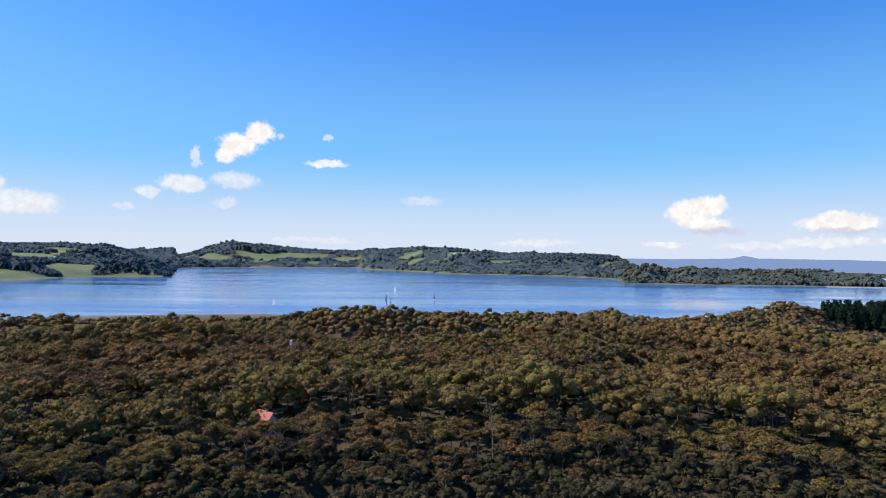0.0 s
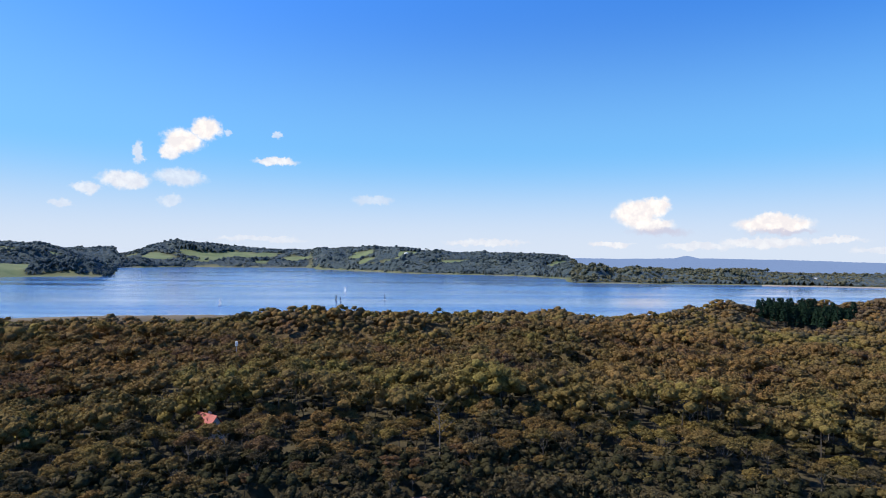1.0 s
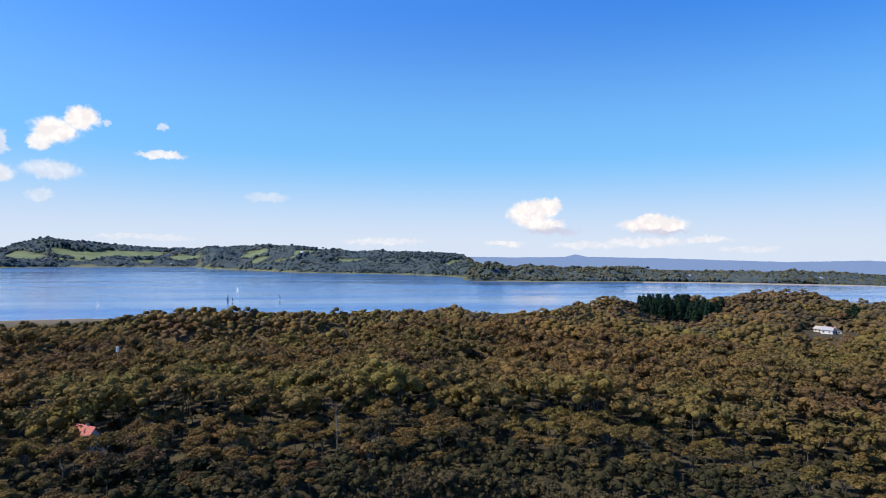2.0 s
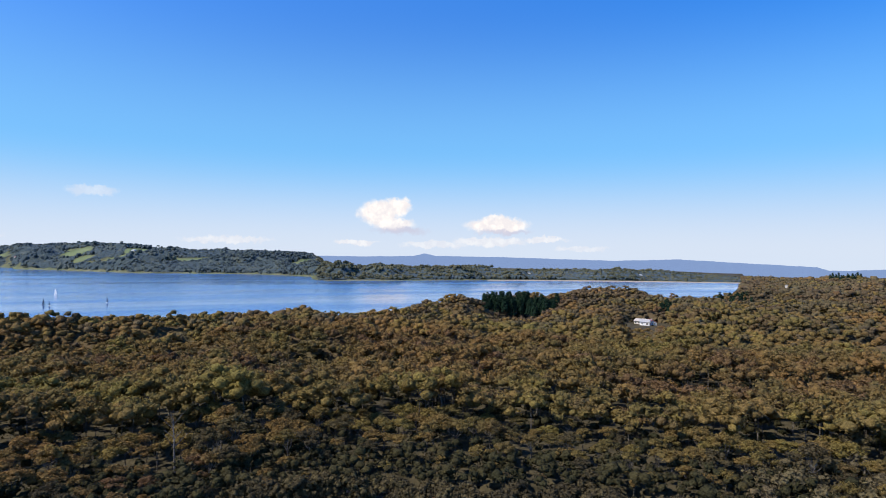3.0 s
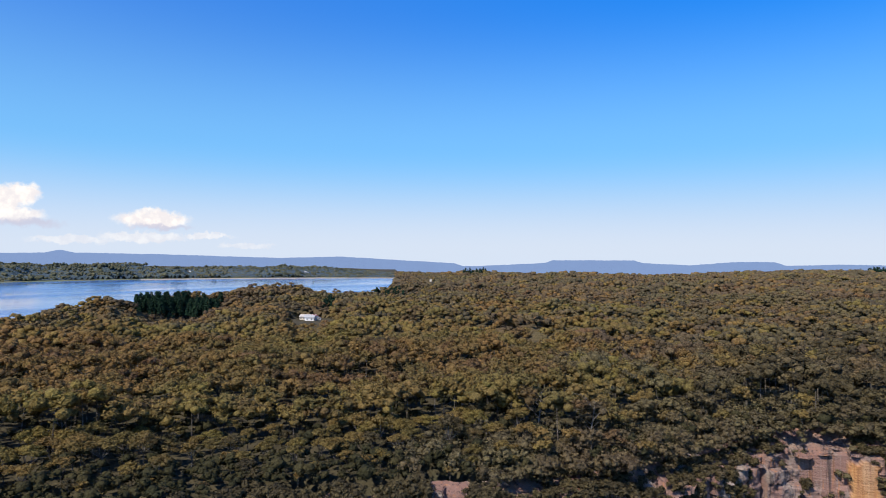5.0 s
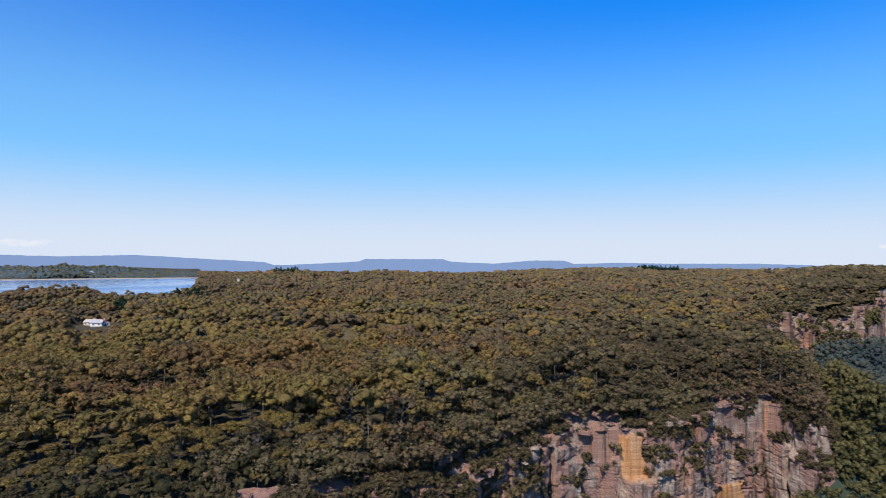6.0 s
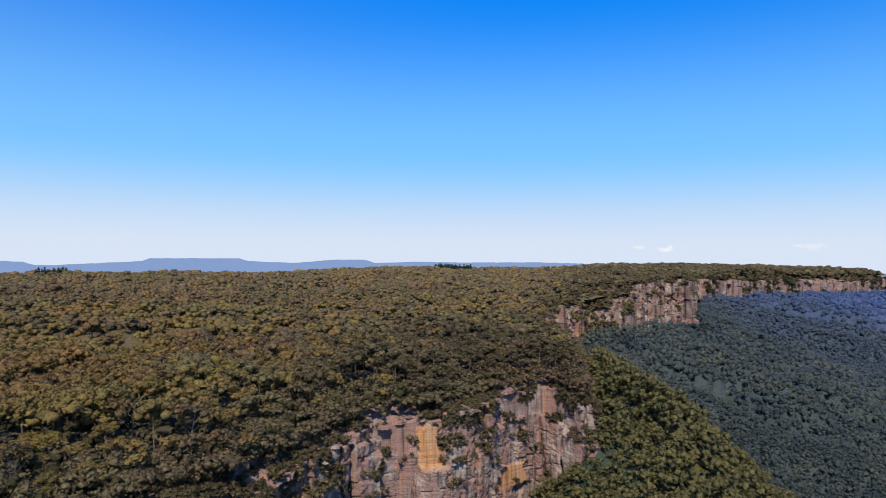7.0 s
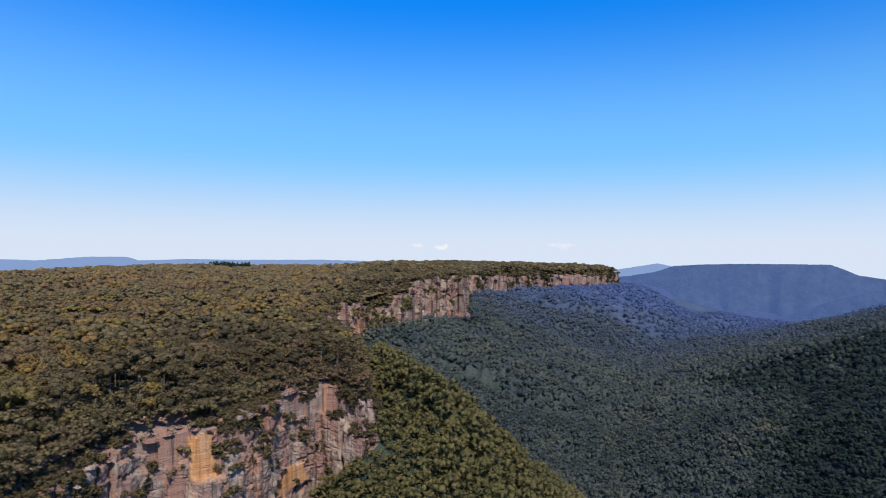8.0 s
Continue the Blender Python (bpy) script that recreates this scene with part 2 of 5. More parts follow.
def rock_material(name="sandstone", warm=1.0, broad=1.0, dark=1.0):
    """Banded sandstone: grey-mauve weathered skin, rusty and cream streaks running down, orange fresh faces."""
    m, t, b = material(name, 0.92)
    p = world_place(t)
    bed = noise_of(t, vec_math(t, "MULTIPLY", p, (.03, .03, .55)), 1.0, 4, .6)
    grain = noise_of(t, p, 1.3, 6, .65)
    streak = noise_of(t, vec_math(t, "MULTIPLY", p, (.55 * broad, .55 * broad, .035 * broad)), 1.0, 4, .6)
    patch = noise_of(t, vec_math(t, "MULTIPLY", p, (.07, .07, .05)), 1.0, 2, .5)
    drip_joint = noise_of(t, vec_math(t, "MULTIPLY", p, (1.0 * broad, 1.0 * broad, .04 * broad)), 1.0, 3, .6)
    col = ramp(t, grain, [(.25, (.092, .068, .060)), (.5, (.215, .156, .132)), (.75, (.325, .245, .204))])
    tone = noise_of(t, vec_math(t, "MULTIPLY", p, (.10, .10, .05)), 1.0, 3, .55)
    col = mix_colour(t, ranged(t, tone, .40, .58, 0, .85), col, (.255, .138, .108))
    col = mix_colour(t, ranged(t, tone, .48, .34, 0, .7), col, (.42, .335, .27))
    col = mix_colour(t, ranged(t, bed, .45, .70, 0, .3), col, (.27, .19, .15))
    col = mix_colour(t, ranged(t, streak, .57, .68, 0, .65 * warm), col, (.44, .20, .095))
    # dark runs; weighted up on far walls, where they imitate shaded joints
    col = mix_colour(t, ranged(t, streak, .41 + .04 * dark, .29 + .04 * dark, 0, .85), col, (.055, .044, .044))
    col = mix_colour(t, ranged(t, drip_joint, .45, .34, 0, min(.85, .6 * dark)), col, (.050, .038, .038))
    col = mix_colour(t, ranged(t, drip_joint, .58, .70, 0, .3), col, (.36, .29, .235))
    fresh = t.nodes.new("ShaderNodeAttribute")
    fresh.attribute_name = "fresh"
    orange = ramp(t, streak, [(.3, (.30, .12, .05)), (.5, (.50, .24, .085)), (.7, (.58, .36, .17))])
    col = mix_colour(t, link_math(t, "MAXIMUM", fresh.outputs["Fac"], ranged(t, patch, .66, .74, 0, .35 * warm)), col, orange)
    t.links.new(col, b.inputs["Base Color"])
    hgt = link_math(t, "ADD", grain, link_math(t, "MULTIPLY", bed, 1.5))
    bump(t, b, hgt, 0.7, 0.6)
    return m


def plain(name, colour, rough=0.7, scale=2.0, spread=0.25):
    m, t, b = material(name, rough)
    p = world_place(t)
    lo = tuple(c * (1 - spread) for c in colour)
    hi = tuple(min(1, c * (1 + spread)) for c in colour)
    t.links.new(ramp(t, noise_of(t, p, scale, 4), [(.3, lo), (.7, hi)]), b.inputs["Base Color"])
    return m


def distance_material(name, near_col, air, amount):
    """A far range: its surface emits the colour of air to imitate haze."""
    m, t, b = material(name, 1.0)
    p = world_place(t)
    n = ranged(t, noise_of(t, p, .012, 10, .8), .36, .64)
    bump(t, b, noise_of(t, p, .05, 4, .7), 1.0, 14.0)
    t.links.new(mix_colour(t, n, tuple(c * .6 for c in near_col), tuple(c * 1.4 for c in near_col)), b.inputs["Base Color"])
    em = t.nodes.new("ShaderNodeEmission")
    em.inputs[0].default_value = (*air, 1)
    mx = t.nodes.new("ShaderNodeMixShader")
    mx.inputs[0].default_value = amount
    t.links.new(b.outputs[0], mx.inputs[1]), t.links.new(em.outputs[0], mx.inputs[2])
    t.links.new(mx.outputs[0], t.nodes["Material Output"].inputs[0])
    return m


GROUND, WATER, ROCK, ROCK_FAR = ground_material(), water_material(), rock_material(), rock_material("far_sandstone", .8, .22, 2.2)
WHITE = plain("white_paint", (.80, .79, .76), .5)
CREAM = plain("cream_weatherboard", (.62, .55, .46), .7)
IRON_GREY = plain("grey_iron_roof", (.42, .42, .43), .45)
IRON_PALE = plain("pale_iron_roof", (.50, .45, .40), .6)
IRON_RED = plain("red_iron_roof", (.42, .09, .07), .5)
GLASS_DARK = plain("dark_window", (.02, .025, .03), .1)
SAIL_WHITE = plain("white_sailcloth", (.82, .82, .80), .7)
SAIL_DARK = plain("navy_sailcloth", (.02, .03, .06), .7)
HULL = plain("white_hull", (.75, .75, .74), .3)
STEEL = plain("galvanised_steel", (.45, .46, .47), .4)

# ---------------------------------------------------------------- plan of the land
rng = np.random.default_rng(7)


def polar(bearing, dist):
    a = np.radians(bearing)
    return np.stack([np.sin(a) * dist, np.cos(a) * dist], -1)


def bearing_of(p):
    return np.degrees(np.arctan2(p[..., 0], p[..., 1])), np.hypot(p[..., 0], p[..., 1])


def smooth(x, lo, hi):
    u = np.clip((x - lo) / (hi - lo), 0, 1)
    return u * u * (3 - 2 * u)


def poly(rows):
    r = np.array(rows, float)
    return polar(r[:, 0], r[:, 1])


def inside(p, ring):
    """Which points lie inside a closed ring of the plan."""
    hit = np.zeros(len(p), bool)
    x, y = p[:, 0], p[:, 1]
    for a, b in zip(ring, np.roll(ring, -1, 0)):
        c = (a[1] > y) != (b[1] > y)
        xx = a[0] + (y - a[1]) * (b[0] - a[0]) / (b[1] - a[1] if b[1] != a[1] else 1e-9)
        hit ^= c & (x < xx)
    return hit


def dist_to(p, line):
    """Distance to a polyline, the side (positive on the left of its run) and how far along (0..n-1)."""
    best = np.full(len(p), 1e9)
    side = np.zeros(len(p))
    along = np.zeros(len(p))
    for i in range(len(line) - 1):
        a, b = line[i], line[i + 1]
        ab = b - a
        u = np.clip(((p - a) @ ab) / (ab @ ab), 0, 1)
        d = p - a - u[:, None] * ab
        dd = np.hypot(d[:, 0], d[:, 1])
        cr = ab[0] * (p - a)[:, 1] - ab[1] * (p - a)[:, 0]
        m = dd < best - 1e-9
        best[m], side[m], along[m] = dd[m], np.sign(cr[m]), (i + u)[m]
    return best, side, along


_perm = np.random.default_rng(3).random((64, 64))


def lumps(p, size):
    """Smooth value noise on the plan, 0..1."""
    q = p / size
    i = np.floor(q).astype(int)
    f = q - i
    f = f * f * (3 - 2 * f)
    g = lambda a, b: _perm[(i[..., 0] + a) % 64, (i[..., 1] + b) % 64]
    return (g(0, 0) * (1 - f[..., 0]) + g(1, 0) * f[..., 0]) * (1 - f[..., 1]) + (g(0, 1) * (1 - f[..., 0]) + g(1, 1) * f[..., 0]) * f[..., 1]


# the rim of the plateau, from the left of the first view round to the end of the far wall; the plateau lies on its left
RIM = poly([(-120, 170), (-75, 150), (-35, 148), (-12, 154), (0, 151), (12, 158), (24, 163), (33, 158), (44, 163), (52, 161), (57, 168), (63, 166), (69, 178), (74, 183), (77.5, 197), (81, 222), (86, 246), (92, 252),
            (97, 288), (101, 308), (105.3, 294), (105.4, 330), (104.6, 420), (102.3, 560), (101.2, 760), (103.5, 830), (107, 900), (110.5, 985),
            (112.9, 1020), (113.1, 1400), (117, 1700), (121, 2080), (126, 2600), (125, 3100), (118, 3700), (112, 4900)])
RIM_RUN = np.concatenate([[0], np.cumsum(np.hypot(*np.diff(RIM, axis=0).T))])
THALWEG = poly([(-120, 60), (180, 90), (150, 170), (134, 330), (126, 520), (125.5, 700), (128, 1000), (131, 1450), (137, 1950), (146, 2500), (152, 4000)])
SPUR = poly([(103.6, 440), (107, 370), (110.8, 335), (114, 325), (117, 322), (121, 320), (126, 318)])
SPUR_Z = np.array([-3, -9, -16, -30, -48, -72, -100.0])
# a wooded apron against the foot of the headland
APRON = poly([(106.4, 312), (105.2, 294), (104.0, 278), (102.6, 264), (101, 248)])
APRON_Z = np.array([-9, -27, -47, -66, -84.0])
PLATEAU_RING = np.vstack([RIM, polar(np.array([110, 60, 0, -60, -120.0]), np.array([9e3] * 5))])
RIGHT_RING = np.vstack([THALWEG, polar(np.array([152, 180, -150, -120.0]), np.array([9e3, 9e3, 9e3, 9e3]))])
LAKE_Z = 4.0
LAKE_FAR = np.array([(-60, 1500), (-40, 1600), (-35.2, 1710), (-29.4, 1960), (-23.6, 1926), (-23, 3300), (-17.8, 3474), (-7.6, 3487), (-6.8, 3020),
                     (.5, 2374), (10.6, 2160), (15, 1933), (15.9, 1587), (24.4, 1627), (34.7, 1738), (51, 1815), (52.2, 1800)], float)
LAKE_NEAR = np.array([(-60, 720), (-35, 690), (-25.7, 690), (-15, 665), (0, 632), (8, 622), (15, 640), (22.6, 668), (30, 805), (37, 930), (41, 1030), (47, 1060), (51.4, 1090), (52.2, 1750)], float)
TREE_LINE = np.array([(-60, 600), (-35, 590), (-31, 556), (-27, 530), (-19, 526), (-14, 545), (0, 566), (8, 562), (15, 580), (22.6, 612), (30, 745), (37, 880), (41, 975), (47, 890), (51, 950), (52.1, 1000), (52.2, 9000)], float)
HILLS = np.array([(-60, 90), (-40, 96), (-35, 89), (-30, 92), (-26, 88), (-23, 92), (-21, 108), (-18, 127), (-14, 112), (-11, 90), (-6, 92), (-2, 100), (2, 88), (6, 79), (11, 71), (15, 60), (16.2, 28), (24, 16), (35, 17), (44, 12), (50, 4), (60, 2)], float)
# open pasture on the far shore: bearing, distance, half width across (degrees), half depth (metres)
FIELDS = [(-33.0, 1790, 6.5, 110), (-29.6, 2010, 3.4, 150), (-26.4, 2190, 1.5, 60), (-16.3, 3860, 2.6, 200), (-20.0, 3720, 1.5, 150), (-13.4, 3880, 1.5, 160), (-3.2, 3060, 1.2, 90), (4.2, 2560, 3.4, 70), (.9, 2800, 1.0, 80), (-9.0, 3780, 1.2, 130), (-33.6, 2370, 2.2, 160), (-30.2, 2520, 2.6, 160), (-27.0, 2640, 1.8, 170), (-32.0, 2820, 2.0, 120), (-25.2, 2840, 1.4, 150), (-35.4, 2680, 1.6, 130), (-11.5, 3900, .9, 110), (9.5, 2400, .7, 60), (-20.5, 3800, .7, 120)]


# knolls under tall groves by the far shore: bearing, distance, half width (degrees), half depth and height (metres)
GROVES = [(-26.3, 2005, 2.9, 100, 24), (-34.4, 1960, 2.6, 60, 8), (-29.0, 2330, 1.5, 60, 6), (-22.4, 3420, 2.0, 90, 12), (-16.9, 4060, 3.0, 120, 16), (-6.0, 3150, 1.6, 90, 10), (1.5, 2560, 2.2, 60, 8), (10.5, 2420, 5.0, 90, 10), (17.6, 1720, 1.5, 70, 10), (21.5, 1800, 1.6, 80, 7), (28.5, 1850, 1.4, 60, 5), (33.5, 1900, 1.3, 60, 5)]


def grove(p):
    """0..1 inside the tall groves, and the height of their knolls."""
    az, d = bearing_of(p)
    inn, up = np.zeros(len(p)), np.zeros(len(p))
    for a, dd, w, h, k in GROVES:
        q = np.hypot((az - a) / w, (d - dd) / h) + .35 * (lumps(p, 55) - .5)
        m = 1 - smooth(q, .62, 1.08)
        inn, up = np.maximum(inn, m), np.maximum(up, k * m)
    return inn, up


def ridge(p, line, crest, slope):
    """Height of a ridge with an even slope on both sides of a descending crest line."""
    z = np.full(len(p), -1e3)
    for a, b, za, zb in zip(line, line[1:], crest, crest[1:]):
        ab = b - a
        u = np.clip(((p - a) @ ab) / (ab @ ab), 0, 1)
        z = np.maximum(z, za + (zb - za) * u - slope * np.hypot(*(p - a - u[:, None] * ab).T))
    return z


def land(p, sheet=False):
    """Height of the ground at points of the plan, with how grassy and how sandy it is."""
    az, d = bearing_of(p)
    rim, side, rim_along = dist_to(p, RIM)
    rim_along = np.interp(rim_along, np.arange(len(RIM)), RIM_RUN) / 60
    s = np.where(inside(p, PLATEAU_RING), rim, -rim)
    th, _, along = dist_to(p, THALWEG)
    thside = np.where(inside(p, RIGHT_RING), -1, 1)
    # plateau
    z = 1.5 + 4 * (lumps(p, 90) - .5) + 2 * (lumps(p, 31) - .5)
    z = z + smooth(az, 100, 106) * smooth(d, 700, 930) * (17 - 8 * smooth(az, 115, 125) * smooth(d, 1400, 2000)) * (1 - smooth(az, 150, 170))
    z = z + smooth(az, 74, 86) * smooth(d, 900, 2600) * 13 + 5 * smooth(d, 1000, 3000) * (lumps(p, 420) - .5)
    brow = np.interp(az, [52, 56, 62, 76, 86, 104, 108], [2300, 2200, 2050, 2000, 2600, 2700, 9000])
    z = z - np.clip(d - brow, 0, 2500) * .035 * (az > 52.2) * (az < 108)
    grass, sand = np.zeros(len(p)), np.zeros(len(p))
    # lake bed and far shore
    near = np.interp(az, LAKE_NEAR[:, 0], LAKE_NEAR[:, 1])
    far = np.interp(az, LAKE_FAR[:, 0], LAKE_FAR[:, 1])
    inlake = (az > -60) & (az < 52.2)
    wob = 14 * (lumps(p, 60) - .5)
    depth = np.minimum(d - near - wob, far + 2 * wob - d)
    bank = np.where(inlake & (depth > -90), LAKE_Z + np.clip(-depth * .06, -3, 5), z)
    w = smooth(depth, -90, -20) * inlake
    beyond = inlake & (d > (near + far) / 2)
    hill = np.interp(az, HILLS[:, 0], HILLS[:, 1])
    reach = np.clip(far * 1.2, far + 480, 4300)
    reach = np.where(az < -23.2, 3000, reach)
    cape = 1 - smooth(az, -28.5, -23.4) * (az < -23.2) * (1 - smooth(d, 3300, 4100))
    cape = cape * (1 - (1 - smooth(az, -23.3, -20.0)) * (az > -23.3) * .5)
    rise = LAKE_Z + 2 + (hill - LAKE_Z) * cape * np.clip((d - far) / (reach - far), 0, 1) ** np.where(az < -23.2, .68, .9) * (.85 + .3 * lumps(p, 260) * smooth(d, far, far + 200))
    hurst, knoll = grove(p)
    rise = rise + 16 * (lumps(p, 210) - .35) * smooth(d, far + 50, far + 230) * smooth(az, 16, 18) * (1 - smooth(az, 47, 51))
    rise = rise - np.clip(d - far - 500, 0, 900) * .035 * smooth(az, 16, 18)
    z = np.where(beyond, rise + knoll, z)
    z = z * (1 - w) + bank * w
    z = np.where(inlake & (depth > 0), np.minimum(z, LAKE_Z - .6 - np.clip(depth * .05, 0, 2)), np.where(inlake & (depth > -200), np.maximum(z, LAKE_Z + .25), z))
    # gorge
    foot = np.interp(np.clip(d, 0, 3000), [0, 300, 700, 800, 950, 1400, 2000, 2600, 3000], [-64, -62, -50, -45, -36, -21, -30, -46, -55])
    floor = np.interp(along, [0, 3, 5, 7, 9, 10], [-90, -110, -118, -124, -136, -150])
    u = rim / (rim + th + 1)
    left = foot + (floor - foot) * (1 - (1 - np.clip(u * 1.02, 0, 1)) ** 1.25)
    rib = np.stack([rim_along * 60, rim * .35], -1)
    left = left + (52 * (lumps(rib, 95) - .5) + 20 * (lumps(p, 120) - .5)) * np.clip(4 * u * (1 - u), 0, 1) * smooth(d, 330, 700)
    right = floor + .36 * th - .00012 * th * th + 20 * (lumps(p, 130) - .5) * smooth(th, 20, 150)
    right = np.minimum(right, 30) - 26 * smooth(d, 700, 1500) * smooth(th, 0, 160)
    gorge = np.where(thside > 0, left, right)
    gorge = gorge - 120 * smooth(az, 127.5, 133) * smooth(d, 1900, 2700)
    gorge = np.maximum(gorge, ridge(p, SPUR, SPUR_Z, .80) + 5 * (lumps(p, 40) - .5))
    gorge = np.maximum(gorge, ridge(p, APRON, APRON_Z, 1.0) + 4 * (lumps(p, 17) - .5))
    near_cut = 4.5 + .016 * d if sheet else .3
    far_cut = near_cut + (2.5 + .02 * d if sheet else 3.2)
    cut = smooth(s, near_cut, far_cut)
    z = np.where(s > far_cut, z, gorge * (1 - cut) + z * cut)
    patchy = smooth(lumps(p, 150) + .3 * lumps(p, 52), .84, .90) * (az < 15.5) * smooth(d, far + 90, far + 160)
    grass = np.maximum(grass, patchy * beyond * inlake)
    for fa, fd, fw, fh in FIELDS:
        q = np.hypot((az - fa) / fw, (d - fd) / fh) + .5 * (lumps(p, 70) - .5)
        grass = np.maximum(grass, (1 - smooth(q, .85, 1.05)) * beyond)
    pasture = .22 * beyond * inlake * (az < 16)
    grass = np.maximum(grass * (1 - smooth(hurst, .1, .4)), .8 * beyond * inlake * smooth(depth, -34, -16))
    sand = inlake * (np.where(beyond, smooth(depth, -26, -6), .65 * smooth(depth, -80, -25)) * (1 - smooth(depth, 0, 20))) * np.where(beyond, .35, .8) * smooth(lumps(p, 130), .1, .4)
    if sheet:
        grass = np.maximum(grass, pasture)
    return z, grass, sand, s, depth * inlake + (-999) * (~inlake), beyond


def mesh_object(name, verts, faces_tri, mat, attrs=(), parent=None, smooth_shade=False):
    """A triangle mesh from arrays; attrs: (name, value per vertex)."""
    me = bpy.data.meshes.new(name)
    n, f = len(verts), len(faces_tri)
    me.vertices.add(n), me.loops.add(3 * f), me.polygons.add(f)
    me.vertices.foreach_set("co", np.ascontiguousarray(verts, np.float32).ravel())
    me.loops.foreach_set("vertex_index", np.ascontiguousarray(faces_tri, np.int32).ravel())
    me.polygons.foreach_set("loop_start", np.arange(0, 3 * f, 3, dtype=np.int32))
    me.update(calc_edges=True)
    for key, val in attrs:
        a = me.attributes.new(key, "FLOAT", "POINT")
        a.data.foreach_set("value", np.ascontiguousarray(val, np.float32))
    me.polygons.foreach_set("use_smooth", np.full(f, smooth_shade))
    me.materials.append(mat)
    ob = new(name, me)
    if parent is not None:
        ob.parent = parent
    return ob


def grid_faces(rows, cols, closed=False):
    i, j = np.meshgrid(np.arange(rows - 1), np.arange(cols if closed else cols - 1), indexing="ij")
    a = i * cols + j
    b = i * cols + (j + 1) % cols
    c, e = a + cols, b + cols
    return np.concatenate([np.stack([a, b, e], -1).reshape(-1, 3), np.stack([a, e, c], -1).reshape(-1, 3)])


def build_ground():
    az = np.concatenate([np.arange(-48, 152, .7), np.arange(152, 312, 5.0)])
    d = np.concatenate([[.2, 8, 20, 40], np.geomspace(60, 4950, 190)])
    A, D = np.meshgrid(az, d)
    p = polar(A.ravel(), D.ravel())
    z, grass, sand, s, *_ = land(p, True)
    v = np.column_stack([p, z])
    faces = grid_faces(len(d), len(az), True)[:, ::-1]
    ob = mesh_object("ground", v, faces, GROUND, (("grass", grass), ("sand", sand), ("damp", (s < 12) * 1.0)), smooth_shade=True)
    tagged(ob, "leaf-littered forest plateau, pasture hills and gorge floor", "ground", kind="structure")


def build_water():
    az = np.arange(-60, 53.01, 1.0)
    n = np.interp(az, LAKE_NEAR[:, 0], LAKE_NEAR[:, 1]) - 30
    f = np.interp(az, LAKE_FAR[:, 0], LAKE_FAR[:, 1]) + 40
    k = np.linspace(0, 1, 14)
    D = n + (f - n) * k[:, None]
    p = polar(np.broadcast_to(az, D.shape).ravel(), D.ravel())
    v = np.column_stack([p, np.full(len(p), LAKE_Z)])
    ob = mesh_object("water", v, grid_faces(len(k), len(az))[:, ::-1], WATER)
    tagged(ob, "rippled blue reservoir between forest and farmland", "lake", kind="structure")


build_ground()
build_water()


# ---------------------------------------------------------------- forest
def unit_ball(kind):
    if kind == 8:
        # a squat block with a small top and a wide waist
        t = 2.0944 * np.arange(3)
        v = np.concatenate([np.column_stack([.62 * np.cos(t), .62 * np.sin(t), np.full(3, .80)]), np.column_stack([1.06 * np.cos(t + 1.047), 1.06 * np.sin(t + 1.047), np.full(3, -.22)])])
        f = np.array([(0, 1, 2), (0, 3, 1), (1, 4, 2), (2, 5, 0), (3, 4, 1), (4, 5, 2), (5, 3, 0), (5, 4, 3)])
        return v, f
    bm = bmesh.new()
    bmesh.ops.create_icosphere(bm, subdivisions=1 if kind == 20 else 2, radius=1)
    bmesh.ops.triangulate(bm, faces=bm.faces)
    bm.verts.index_update()
    v = np.array([x.co[:] for x in bm.verts])
    f = np.array([[x.index for x in q.verts] for q in bm.faces])
    bm.free()
    return v, f


BALLS = {k: unit_ball(k) for k in (8, 20, 80)}


def clump_cores(centre, radius, squash, kind, gen, shrink=.86):
    """Uneven leafy masses at the heart of each lobe: vertices and faces."""
    v, f = BALLS[kind]
    n = len(centre)
    a = gen.uniform(0, 6.283, n)
    c, s_ = np.cos(a)[:, None], np.sin(a)[:, None]
    x, y = v[None, :, 0] * c - v[None, :, 1] * s_, v[None, :, 0] * s_ + v[None, :, 1] * c
    q = np.stack([x, y, np.broadcast_to(v[None, :, 2], x.shape) * squash], -1)
    q = q * (radius[:, None, None] * shrink * gen.uniform(.78, 1.1, (n, len(v), 1))) + centre[:, None, :]
    return q.reshape(-1, 3), (np.arange(n)[:, None, None] * len(v) + f[None]).reshape(-1, 3)


def leaf_cloud(centre, radius, squash, count, size, gen, up=0.45):
    """Small leaf clusters on the skin of many lobes, as triangle corners."""
    n = len(centre)
    v = gen.normal(size=(n, count, 3))
    v[..., 2] = v[..., 2] + up
    v /= np.linalg.norm(v, axis=-1, keepdims=True)
    r = radius[:, None, None] * gen.uniform(.80, 1.08, (n, count, 1))
    c = centre[:, None, :] + v * r * np.array([1, 1, squash])
    nrm = v * 1.7 + .55 * gen.normal(size=v.shape) + np.array([0, 0, .25])
    nrm /= np.linalg.norm(nrm, axis=-1, keepdims=True)
    t1 = np.cross(nrm, gen.normal(size=v.shape))
    t1 /= np.linalg.norm(t1, axis=-1, keepdims=True) + 1e-9
    t2 = np.cross(nrm, t1)
    s = (size if np.isscalar(size) else size[:, None, None]) * gen.uniform(.6, 1.35, (n, count, 1))
    tri = np.stack([c + t1 * s * .55, c - t1 * s * .42 + t2 * s * .55, c - t1 * s * .42 - t2 * s * .55], -2)
    return tri.reshape(-1, 3, 3)


